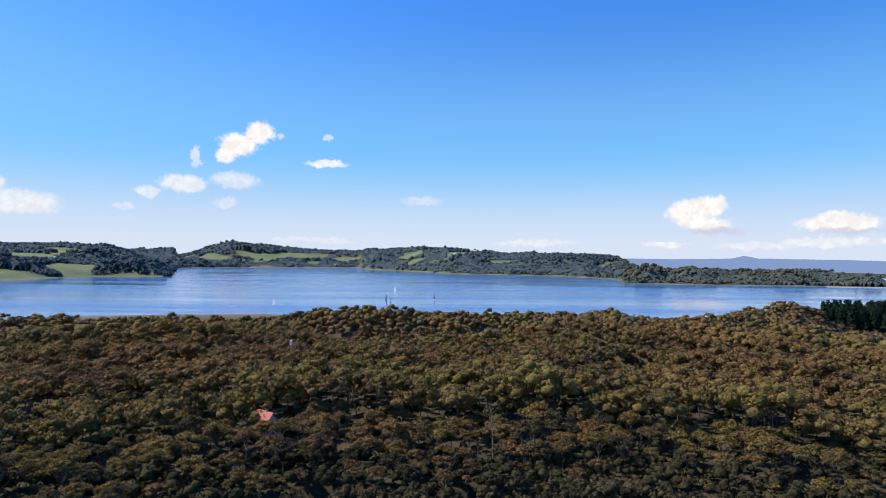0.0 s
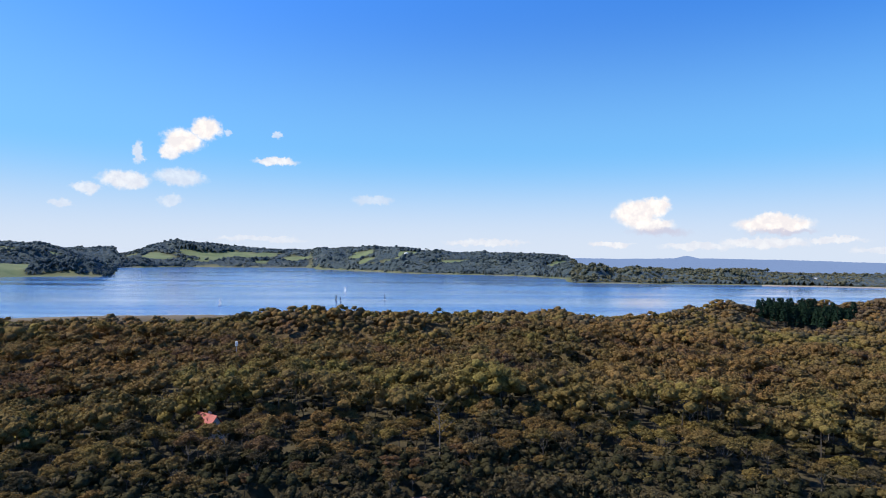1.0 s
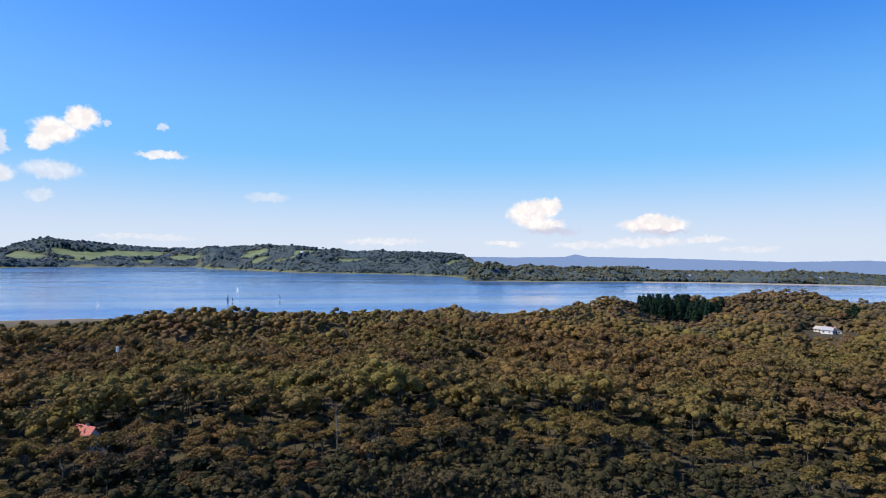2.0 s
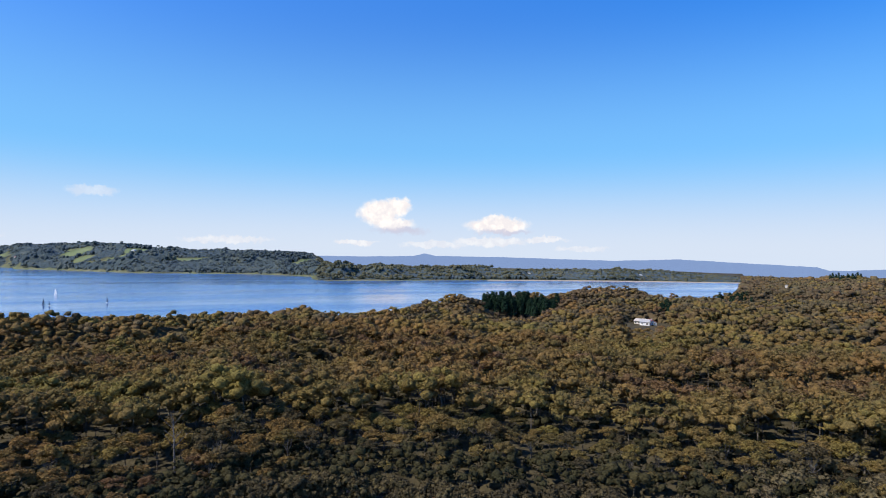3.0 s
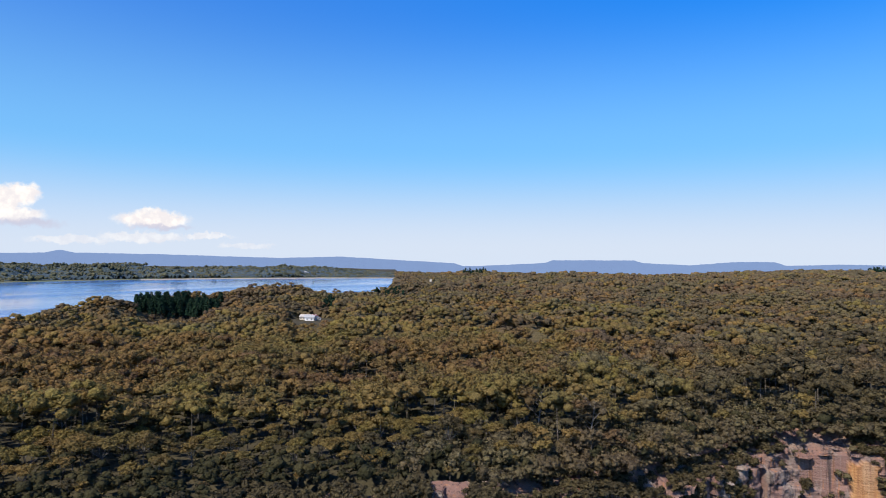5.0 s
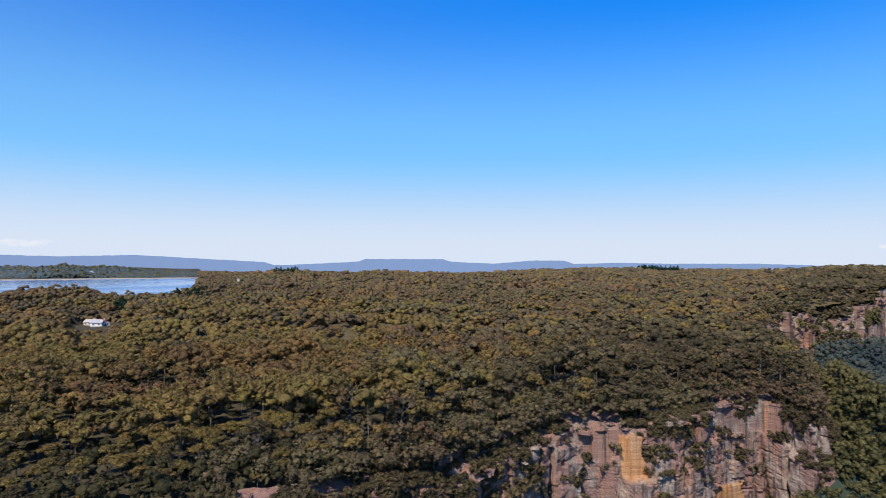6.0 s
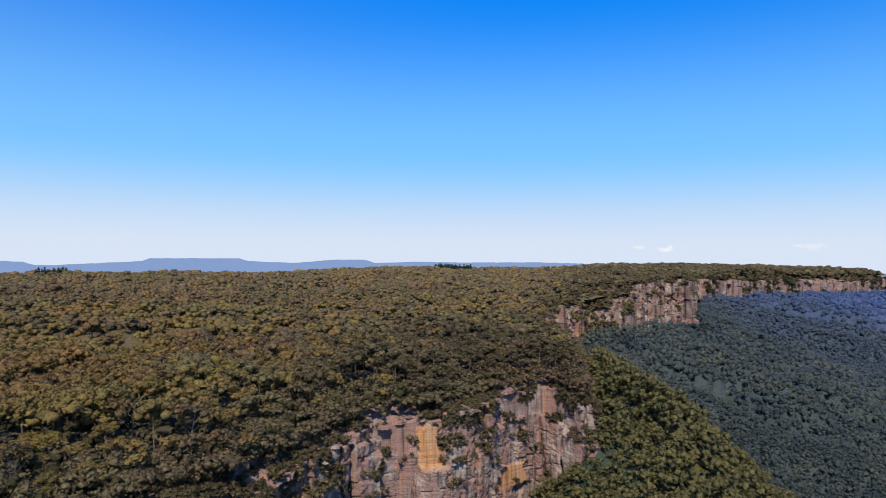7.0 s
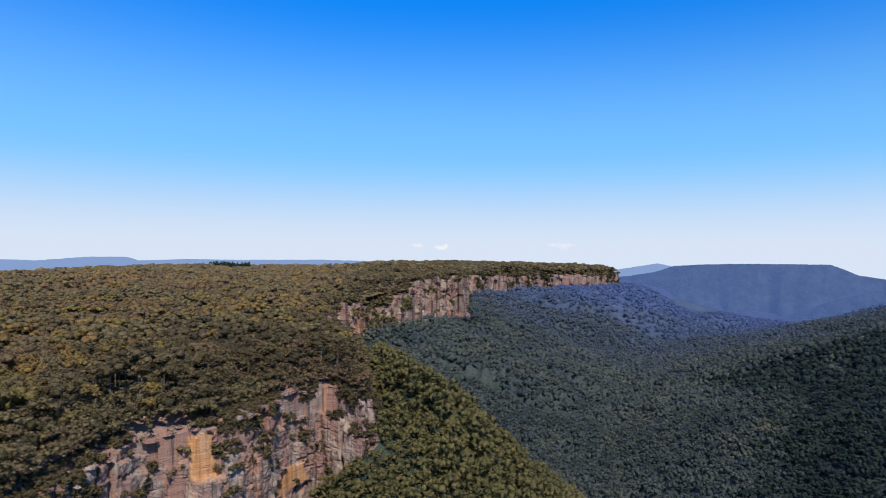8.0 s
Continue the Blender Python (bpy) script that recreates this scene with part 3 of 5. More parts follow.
def crown_lobes(pos, height, radius, lobes, gen, flat=1.0):
    """Lobe centres of umbrella-shaped gum crowns: a dome of rounded lobes, lower toward its rim."""
    n = len(pos)
    k = np.arange(lobes)
    ang = gen.uniform(0, 6.283, (n, 1)) + k * 2.39996 + gen.normal(0, .25, (n, lobes))
    out = np.sqrt((k + .25) / lobes) * .80 * gen.uniform(.82, 1.15, (n, lobes))
    r = gen.uniform(.36, .50, (n, lobes)) * radius[:, None] * (6.0 / max(lobes, 2)) ** .4
    drop = (.78 * out ** 2 + gen.normal(0, .07, (n, lobes))) * radius[:, None] * flat
    top = height[:, None] - .62 * r - drop
    out = out * radius[:, None]
    c = np.stack([pos[:, None, 0] + out * np.cos(ang), pos[:, None, 1] + out * np.sin(ang), pos[:, None, 2] + top], -1)
    return c.reshape(-1, 3), r.ravel()


def soup(name, hearts, tri, mat, tint, parent=None):
    """A crown or wood: rounded hearts under loose leaf clusters."""
    hv, hf = hearts
    lv = tri.reshape(-1, 3)
    faces = np.concatenate([hf, len(hv) + np.arange(len(lv)).reshape(-1, 3)])
    ob = mesh_object(name, np.concatenate([hv, lv]), faces, mat, (("tint", tint),), parent)
    ob.data.polygons.foreach_set("use_smooth", np.arange(len(faces)) < len(hf))
    return ob


def florets(c, r, sub, gen):
    """Splits each lobe into smaller rounded bunches over its upper side."""
    n = len(c)
    dirs = gen.normal(size=(n, sub, 3))
    dirs[..., 2] = np.abs(dirs[..., 2]) * .9 - .15
    dirs /= np.linalg.norm(dirs, axis=-1, keepdims=True)
    sc = (c[:, None, :] + dirs * (r[:, None, None] * .68) * np.array([1, 1, .75])).reshape(-1, 3)
    return sc, np.repeat(r, sub) * gen.uniform(.40, .60, n * sub)


def forest(name, pos, height, radius, lobes, core, per_lobe, leaf, mat, gen, label, category="forest", sub=1, full=.66, deep=.74):
    c, r = crown_lobes(pos, height, radius, lobes, gen)
    tint = gen.random(len(pos))
    hearts = clump_cores(c, r, deep, core, gen, full)
    tints = np.repeat(tint, lobes * len(BALLS[core][0]))
    if sub > 1:
        c, r = florets(c, r, sub, gen)
        lobes = lobes * sub
    leaves = leaf_cloud(c, r, deep + .02, per_lobe, leaf, gen)
    tints = np.concatenate([tints, np.repeat(tint, lobes * per_lobe * 3)])
    return tagged(soup(name, hearts, leaves, mat, tints), label, category, kind="stuff")


def scrub(name, pos, radius, mat, gen, label, lobes=3, leaf=.55, per=20):
    """Low rounded bushes."""
    c, r = crown_lobes(pos, radius * 1.7, radius, lobes, gen)
    tint = np.repeat(gen.random(len(pos)), lobes)
    hearts, tri = clump_cores(c, r, .8, 8, gen, .8), leaf_cloud(c, r, .85, per, leaf, gen)
    tints = np.concatenate([np.repeat(tint, 6), np.repeat(tint, 3 * per)])
    return tagged(soup(name, hearts, tri, mat, tints), label, "shrubs", kind="stuff")


def trunks(name, pos, height, gen, label):
    """Bare stems under the crowns, three-sided and slightly leaning."""
    n = len(pos)
    a = np.arange(3) * 2.094
    ring = np.stack([np.cos(a), np.sin(a), np.zeros(3)], -1)
    low = pos[:, None, :] + ring * (.011 * height + .05)[:, None, None]
    lean = gen.normal(0, .05, (n, 3)) * height[:, None]
    lean[:, 2] = .72 * height
    high = pos[:, None, :] + lean[:, None, :] + ring * (.005 * height)[:, None, None]
    v = np.concatenate([low, high], 1).reshape(-1, 3)
    f = np.array([(0, 1, 4), (0, 4, 3), (1, 2, 5), (1, 5, 4), (2, 0, 3), (2, 3, 5)])
    faces = (np.arange(n)[:, None, None] * 6 + f[None]).reshape(-1, 3)
    return tagged(mesh_object(name, v, faces, BARK), label, "tree trunks", kind="stuff")


def scatter(az0, az1, d0, d1, spacing, gen):
    """Jittered points over a ring sector of the plan."""
    x = np.arange(-d1, d1, spacing)
    X, Y = np.meshgrid(x, x)
    p = np.column_stack([X.ravel(), Y.ravel()]) + gen.uniform(-.45, .45, (X.size, 2)) * spacing
    az, d = bearing_of(p)
    return p[(az > az0) & (az < az1) & (d > d0) & (d < d1)]


CLEARINGS = [(polar(44.6, 634.0), 26), (polar(44.8, 596.0), 34), (polar(44.6, 556.0), 24), (polar(44.5, 520.0), 14), (polar(32.4, 618.0), 20), (polar(34.6, 620.0), 16), (polar(31.6, 668.0), 26), (polar(33.8, 670.0), 28), (polar(36.2, 670.0), 26), (polar(51.8, 800.0), 22), (polar(3.6, 182.0), 6)]


def stands(p):
    """Where trees stand, with ground heights, the zone (0 plateau, 1 gorge, 2 far shore, 3 spur, 9 none) and the distance from the rim."""
    z, grass, sand, s, depth, beyond = land(p)
    az, d = bearing_of(p)
    ok = (depth < -8) & (grass < .3) & ~((s > -7) & (s < 5))
    ok &= beyond | (s < 0) | (d < np.interp(az, TREE_LINE[:, 0], TREE_LINE[:, 1]) + 10 * (lumps(p, 25) - .5))
    for c, r in CLEARINGS:
        ok &= np.hypot(*(p - c).T) > r
    sp, _, sal = dist_to(p, SPUR)
    zone = np.where(s < 0, 1, np.where(beyond, np.where(depth > np.where(az > 16.2, -750, np.where(az < -22.5, -2400, -1500)), 2, 9), 0))
    zone = np.where((zone == 1) & ((sp < 46 + 40 * (lumps(p, 38) - .5) + 16 * (lumps(p, 13) - .5)) | (dist_to(p, APRON)[0] < 26)), 3, zone)
    return ok, z, zone, s


def wooded(p):
    """The points on which trees stand, with ground height, zone and distance from the rim."""
    ok, z, zone, s = stands(p)
    return p[ok], z[ok], zone[ok], s[ok]


def dark_share(p):
    """0..1 where darker trees fill the near right side of the gorge."""
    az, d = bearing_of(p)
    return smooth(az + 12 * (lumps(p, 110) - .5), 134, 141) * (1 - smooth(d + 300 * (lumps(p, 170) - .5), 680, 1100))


def shore_height(p, gen):
    """Heights of the woods beyond the lake, in swells and tall groves."""
    az, _ = bearing_of(p)
    h = (13 + 17 * (lumps(p, 140) - .5) + 13 * (lumps(p, 47) - .5) + gen.normal(0, 1.6, len(p))).clip(6, 24)
    return h * (1 - .5 * smooth(az, 42, 51.5)) + 9 * grove(p)[0]


def leaf_mass(name, az, d, zones, tall, mat, gen, label):
    """The closed lower storey of leaves that the crowns rise from: an uneven sheet over ground where trees stand."""
    A, D = np.meshgrid(az, d)
    A = A + gen.uniform(-.3, .3, A.shape) * np.gradient(az)
    D = D + gen.uniform(-.3, .3, D.shape) * np.gradient(d)[:, None]
    p = polar(A.ravel(), D.ravel())
    ok, z, zone, s = stands(p)
    ok &= np.isin(zone, zones) & ((s < -14) | (s > 12))
    steep = np.abs(land(p * (1 + 6 / np.hypot(*p.T))[:, None])[0] - z) / 6
    taper = smooth(D.ravel(), d[0], d[0] * 1.18) * smooth(np.abs(s), 12, 45) * (1 - smooth(steep, .5, .9))
    z = np.where(ok, z - 2.5 + (2.5 + tall(p, s)) * taper, z - 2.5)
    f = grid_faces(len(d), len(az))
    f = f[ok[f].sum(1) >= 2]
    used, back = np.unique(f, return_inverse=True)
    ob = mesh_object(name, np.column_stack([p, z])[used], back.reshape(-1, 3), mat, (("tint", gen.random(len(used)) * .25 + .3),), smooth_shade=True)
    return tagged(ob, label, "forest", kind="stuff")


def canopy_height(p, s, gen, mean=16.0):
    """Tree heights that swell and sink in groups, lower near the exposed rim."""
    h = mean + 11 * (lumps(p, 30) - .5) + 7 * (lumps(p, 95) - .5) + gen.normal(0, 1.5, len(p))
    az, d = bearing_of(p)
    young = smooth(d, np.where(az > 40, 400, 470), np.where(az > 40, 460, 540)) * (1 - smooth(d, 655, 670)) * np.maximum(smooth(az, 30.5, 31.5) * (1 - smooth(az, 35.5, 37.5)), smooth(az, 42.4, 43.4) * (1 - smooth(az, 46.2, 47.5)))
    edge = np.interp(az, TREE_LINE[:, 0], TREE_LINE[:, 1]) - d
    h = h * (.55 + .45 * smooth(edge, 0, 90) + .25 * (az > 52.2)).clip(0, 1)
    return h.clip(6, 25) * (.45 + .55 * smooth(s, 4, 32)) * (1 - .6 * young) * (1 - .35 * smooth(az, 51, 52) * (1 - smooth(az, 55, 60)) * smooth(d, 1000, 1300))


NEAR_OUT = 218.0


def limb(v, f, a, b, ra, rb, sides=6):
    """Adds one tapered limb from a to b to the lists v and f."""
    a, b = Vector(a), Vector(b)
    q = (b - a).to_track_quat("Z", "Y")
    k = len(v)
    for c, r in ((a, ra), (b, rb)):
        for i in range(sides):
            t = 6.283 * i / sides
            v.append(tuple(c + q @ Vector((math.cos(t) * r, math.sin(t) * r, 0))))
    for i in range(sides):
        j = (i + 1) % sides
        f.append((k + i, k + j, k + sides + j))
        f.append((k + i, k + sides + j, k + sides + i))


def gum_tree(height, radius, lobes, seed, leaf=LEAF_GUM):
    """One gum tree: a forked pale trunk with limbs and a crown of leafy lobes."""
    gen = np.random.default_rng(seed)
    root = new("gum_tree")
    c, r = crown_lobes(np.zeros((1, 3)), np.array([height]), np.array([radius]), lobes, gen)
    v, f = [], []
    fork = Vector((gen.normal(0, .25), gen.normal(0, .25), height * .42))
    limb(v, f, (0, 0, -.6), fork, .012 * height + .12, .009 * height + .08, 8)
    for k in range(lobes):
        tip = Vector(c[k]) - Vector((0, 0, .3 * r[k]))
        mid = fork.lerp(tip, .5) + Vector((gen.normal(0, .3), gen.normal(0, .3), -.3))
        limb(v, f, fork, mid, .16, .11, 5)
        limb(v, f, mid, tip, .11, .05, 5)
    mesh_object("trunk", np.array(v), np.array(f), BARK, parent=root)
    sc, sr = florets(c, r, 7, gen)
    hearts = clump_cores(c, r, .78, 20, gen, .66)
    leaves = leaf_cloud(sc, sr, .8, 22, .6, gen)
    soup("crown", hearts, leaves, leaf, np.zeros(len(hearts[0]) + leaves.size // 3), root)
    return root


def build_near_trees():
    gen = np.random.default_rng(21)
    p, z, zone, s = wooded(scatter(-42, 66, 140, NEAR_OUT, 8.4, gen))
    m = zone == 0
    p, z, s = p[m], z[m], s[m]
    keep = gen.random(len(p)) < .92 + .08 * smooth(np.hypot(p[:, 0], p[:, 1]), 170, 190)
    p, z, s = p[keep], z[keep], s[keep]
    order = np.argsort(np.hypot(p[:, 0], p[:, 1]))[:300]
    models = []
    for k in range(9):
        # the last three models have darker leaves that imitate shaded crowns
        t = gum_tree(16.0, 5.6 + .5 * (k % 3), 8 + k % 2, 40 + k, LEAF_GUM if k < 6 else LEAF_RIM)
        tagged(t, "broad-crowned golden-olive gum tree with pale forked trunk" if k < 6 else "gum tree with pale forked trunk, olive crown coloured dark for shade", "tree", "gum trees along the plateau rim")
        models.append(t)
    h = canopy_height(p, s, gen)
    for n, i in enumerate(order):
        m = pose(p[i, 0], p[i, 1], z[i], 0, 0, gen.uniform(0, 360)) @ Matrix.Diagonal((h[i] / 16 * gen.uniform(.92, 1.18),) * 2 + (h[i] / 16, 1))
        if n < len(models):
            models[n].matrix_basis = m
        else:
            dark = gen.random() < .3 - .25 * float(smooth(np.hypot(*p[i]), 165, 205))
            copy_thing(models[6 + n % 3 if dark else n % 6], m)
    rest = np.setdiff1d(np.arange(len(p)), order)
    return p[rest], z[rest], s[rest]


def build_forests():
    gen = np.random.default_rng(11)
    lp, lz, ls = build_near_trees()
    plateau = "dense olive and golden-brown gum forest canopy on the plateau"
    rings = [(-38, 110, NEAR_OUT, 400, 9.4, 6, 20, 8, .92, 1.0, 4), (-38, 112, 400, 960, 9.7, 5, 8, 5, 1.15, 1.05, 1), (48, 128, 960, 2000, 16.5, 3, 8, 3, 2.0, 1.35, 1), (48, 128, 2000, 3300, 30, 3, 8, 3, 4, 2.9, 1)]
    for k, (a0, a1, d0, d1, gap, lobes, core, per, leaf, big, sub) in enumerate(rings):
        p, z, zone, s = wooded(scatter(a0, a1, d0, d1, gap, gen))
        m = zone == 0
        p, z, s = p[m], z[m], s[m]
        if k == 0:
            q, qz, qzone, qs = wooded(scatter(66, 112, 140, NEAR_OUT, 9.0, gen))
            m = qzone == 0
            p, z, s = np.concatenate([p, lp, q[m]]), np.concatenate([z, lz, qz[m]]), np.concatenate([s, ls, qs[m]])
            q, qz, qzone, qs = wooded(scatter(-46, 66, NEAR_OUT - 8, NEAR_OUT + 8, 9.5, gen))
            m = qzone == 0
            p, z, s = np.concatenate([p, q[m]]), np.concatenate([z, qz[m]]), np.concatenate([s, qs[m]])
        h = canopy_height(p, s, gen)
        r = gen.normal(6.6, 1.2, len(p)).clip(4, 10) * np.sqrt(h / 16).clip(.75, 1.15) * big * (.6 + .4 * smooth(s, 4, 40))
        pos = np.column_stack([p, z])
        az, d = bearing_of(p)
        edge = gen.random(len(p)) < np.maximum(.85 * smooth(az, 76, 94) * (1 - smooth(d, 350, 700)), .8 * smooth(az, 98, 105))
        dry = ~edge & (gen.random(len(p)) < np.maximum(.8 * smooth(d, 300, 900), .6 * smooth(az, 60, 80)))
        gum = ~dry & ~edge
        if edge.sum() > 5:
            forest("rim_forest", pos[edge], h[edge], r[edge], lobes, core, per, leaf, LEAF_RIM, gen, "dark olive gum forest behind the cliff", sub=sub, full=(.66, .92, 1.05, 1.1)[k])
        forest("gum_forest", pos[gum], h[gum], r[gum], lobes, core, per, leaf, LEAF_GUM, gen, plateau, sub=sub, full=(.66, .92, 1.05, 1.1)[k])
        if dry.sum() > 5:
            forest("dry_forest", pos[dry], h[dry], r[dry], lobes, core, per, leaf, LEAF_HEATH, gen, "drab olive-brown gum forest toward the rim", sub=sub, full=(.66, .92, 1.05, 1.1)[k])
        if k == 0:
            q, qz, qzone, qs = wooded(scatter(54, 108, 150, 430, 6.6, gen))
            m = (qzone == 0) & (qs < 36)
            forest("rim_saplings", np.column_stack([q[m], qz[m]]), gen.uniform(5, 9.5, m.sum()), gen.uniform(3.2, 5.2, m.sum()), 4, 8, 22, .8, LEAF_HEATH, gen, "crowded small gums near the cliff edge")
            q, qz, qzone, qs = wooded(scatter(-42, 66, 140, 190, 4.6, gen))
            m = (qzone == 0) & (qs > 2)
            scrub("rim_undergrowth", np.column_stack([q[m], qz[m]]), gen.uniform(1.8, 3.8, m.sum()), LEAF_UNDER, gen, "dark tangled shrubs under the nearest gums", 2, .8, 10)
            m = gen.random(len(pos)) < .5
            trunks("gum_trunks", pos[m], h[m], gen, "slender grey gum trunks under the canopy")
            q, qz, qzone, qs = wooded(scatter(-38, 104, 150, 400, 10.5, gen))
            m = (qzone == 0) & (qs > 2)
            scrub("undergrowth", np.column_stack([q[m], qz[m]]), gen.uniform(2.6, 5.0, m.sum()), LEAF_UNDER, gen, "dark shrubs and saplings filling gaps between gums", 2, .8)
    # gorge
    for a0, a1, d0, d1, gap, lobes, core, per, leaf, big in ((98, 146, 110, 520, 5.6, 4, 8, 12, .75, 1.0), (98, 147, 110, 640, 6.2, 4, 8, 8, .85, .9), (98, 147, 640, 1500, 8.6, 2, 8, 7, 1.5, 1.25), (100, 147, 1500, 3300, 17, 2, 8, 5, 2.6, 2.1)):
        p, z, zone, s = wooded(scatter(a0, a1, d0, d1, gap, gen))
        zone = np.where((zone == 1) & (gen.random(len(p)) < dark_share(p)), 4, zone)
        for kind, mat, label in ((1, LEAF_VALLEY, "moist forest on the gorge slopes, leaf colour blued as haze"), (4, LEAF_DARK, "darker green forest low on the gorge's right side"), (3, LEAF_SPUR, "olive gum forest on a descending spur")):
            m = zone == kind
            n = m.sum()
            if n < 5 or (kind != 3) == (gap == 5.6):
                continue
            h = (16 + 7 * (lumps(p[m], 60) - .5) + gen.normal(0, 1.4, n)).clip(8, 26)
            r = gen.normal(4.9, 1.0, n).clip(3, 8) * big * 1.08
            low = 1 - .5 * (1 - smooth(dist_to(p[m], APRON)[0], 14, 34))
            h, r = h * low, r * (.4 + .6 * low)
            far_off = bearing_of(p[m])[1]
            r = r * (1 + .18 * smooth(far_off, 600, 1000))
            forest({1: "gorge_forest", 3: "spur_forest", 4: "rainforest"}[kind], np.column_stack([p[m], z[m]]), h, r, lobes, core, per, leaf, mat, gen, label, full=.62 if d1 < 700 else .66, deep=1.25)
    q, qz, qzone, qs = wooded(scatter(103, 132, 230, 520, 5.0, gen))
    u, uz, uzone, us = wooded(scatter(100, 147, 300, 560, 5.6, gen))
    m = uzone == 1
    scrub("gorge_undergrowth", np.column_stack([u[m], uz[m]]), gen.uniform(2.6, 4.6, m.sum()), LEAF_VALLEY, gen, "damp gorge undergrowth with haze blue in its leaf colour", 2, 1.2, 6)
    m = (qzone == 3) | ((qzone == 1) & (qs > -60))
    scrub("spur_undergrowth", np.column_stack([q[m], qz[m]]), gen.uniform(2.4, 4.4, m.sum()), LEAF_SPUR, gen, "low olive shrubs between the spur's gums", 2, 1.1, 7)
    q = scatter(99, 114, 236, 345, 3.1, gen)
    qz, _, _, qs, *_ = land(q)
    m = (qs < -2) & (dist_to(q, APRON)[0] < 34)
    scrub("apron_thicket", np.column_stack([q[m], qz[m] - .4]), gen.uniform(2.0, 3.8, m.sum()), LEAF_SPUR, gen, "dense olive thicket at the headland's foot", 2, .9, 9)
    # closed lower storeys
    step = lambda a, b, k: np.exp(np.arange(math.log(a), math.log(b), k))
    leaf_mass("lower_canopy", np.arange(-38, 113, .55), step(330, 2500, .011), (0,), lambda p, s: canopy_height(p, s, gen) * .55 + gen.normal(0, 1.0, len(p)), LEAF_HEATH, gen, "drab olive lower canopy filling the gum forest")
    leaf_mass("gorge_canopy", np.arange(98, 148, .42), step(300, 4900, .0095), (1,), lambda p, s: (8.8 + 6 * (lumps(p, 60) - .5) + gen.normal(0, 2.4, len(p))) * (1 - .9 * dark_share(p)), LEAF_VALLEY, gen, "lower canopy over the gorge slopes, leaf colour blued as haze")
    leaf_mass("spur_canopy", np.arange(99, 130, .6), step(215, 520, .014), (3,), lambda p, s: 6.5 + 4 * (lumps(p, 40) - .5) + gen.normal(0, 1.2, len(p)), LEAF_SPUR, gen, "olive lower canopy along the spur")
    leaf_mass("shore_canopy", np.arange(-37, 53, .28), step(1500, 4700, .0075), (2,), lambda p, s: shore_height(p, gen) * .74 - 2, LEAF_SHORE_LOW, gen, "lower canopy of the far shore woods, haze in its leaf colour")
    # far shore woods
    for a0, a1, d0, d1, gap, lobes, leaf, big in ((-37, 53, 1500, 2500, 16, 3, 3.0, 1.4), (-37, 56, 2500, 4700, 27, 2, 5, 2.3)):
        p, z, zone, s = wooded(scatter(a0, a1, d0, d1, gap, gen))
        az, d = bearing_of(p)
        tall = grove(p)[0]
        for side, mat, label in ((az <= 15.6, LEAF_FAR, "woodland on the farmland hills, leaf colour blued as haze"), (az > 15.6, LEAF_SHORE, "olive scrub woodland along the far shore")):
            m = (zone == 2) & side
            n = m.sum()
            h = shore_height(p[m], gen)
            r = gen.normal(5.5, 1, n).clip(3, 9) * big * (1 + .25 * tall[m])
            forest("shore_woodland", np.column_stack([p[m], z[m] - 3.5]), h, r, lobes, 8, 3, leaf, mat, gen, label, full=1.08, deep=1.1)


build_forests()


# ---------------------------------------------------------------- sandstone walls
def resample(line, step):
    """Points every step metres along a rounded polyline, with outward normals (to the right of its run)."""
    t = np.linspace(0, len(line) - 1, len(line) * 40)
    i = np.clip(t.astype(int), 0, len(line) - 2)
    u = (t - i)[:, None]
    g = lambda k: line[np.clip(i + k, 0, len(line) - 1)]
    a, b, c, e = g(-1), g(0), g(1), g(2)
    q = .5 * (2 * b + (c - a) * u + (2 * a - 5 * b + 4 * c - e) * u ** 2 + (3 * b - a - 3 * c + e) * u ** 3)
    q = .45 * q + .55 * (b + (c - b) * u)
    run = np.concatenate([[0], np.cumsum(np.hypot(*np.diff(q, axis=0).T))])
    at = np.arange(0, run[-1], step)
    q = np.column_stack([np.interp(at, run, q[:, 0]), np.interp(at, run, q[:, 1])])
    w = max(3, int(9 / step))
    tan = np.column_stack([np.gradient(q[:, k]) for k in (0, 1)])
    tan = np.column_stack([np.convolve(np.pad(tan[:, k], w, "edge"), np.ones(2 * w + 1) / (2 * w + 1), "valid") for k in (0, 1)])
    tan /= np.hypot(*tan.T)[:, None] + 1e-9
    return q, np.column_stack([tan[:, 1], -tan[:, 0]]), at


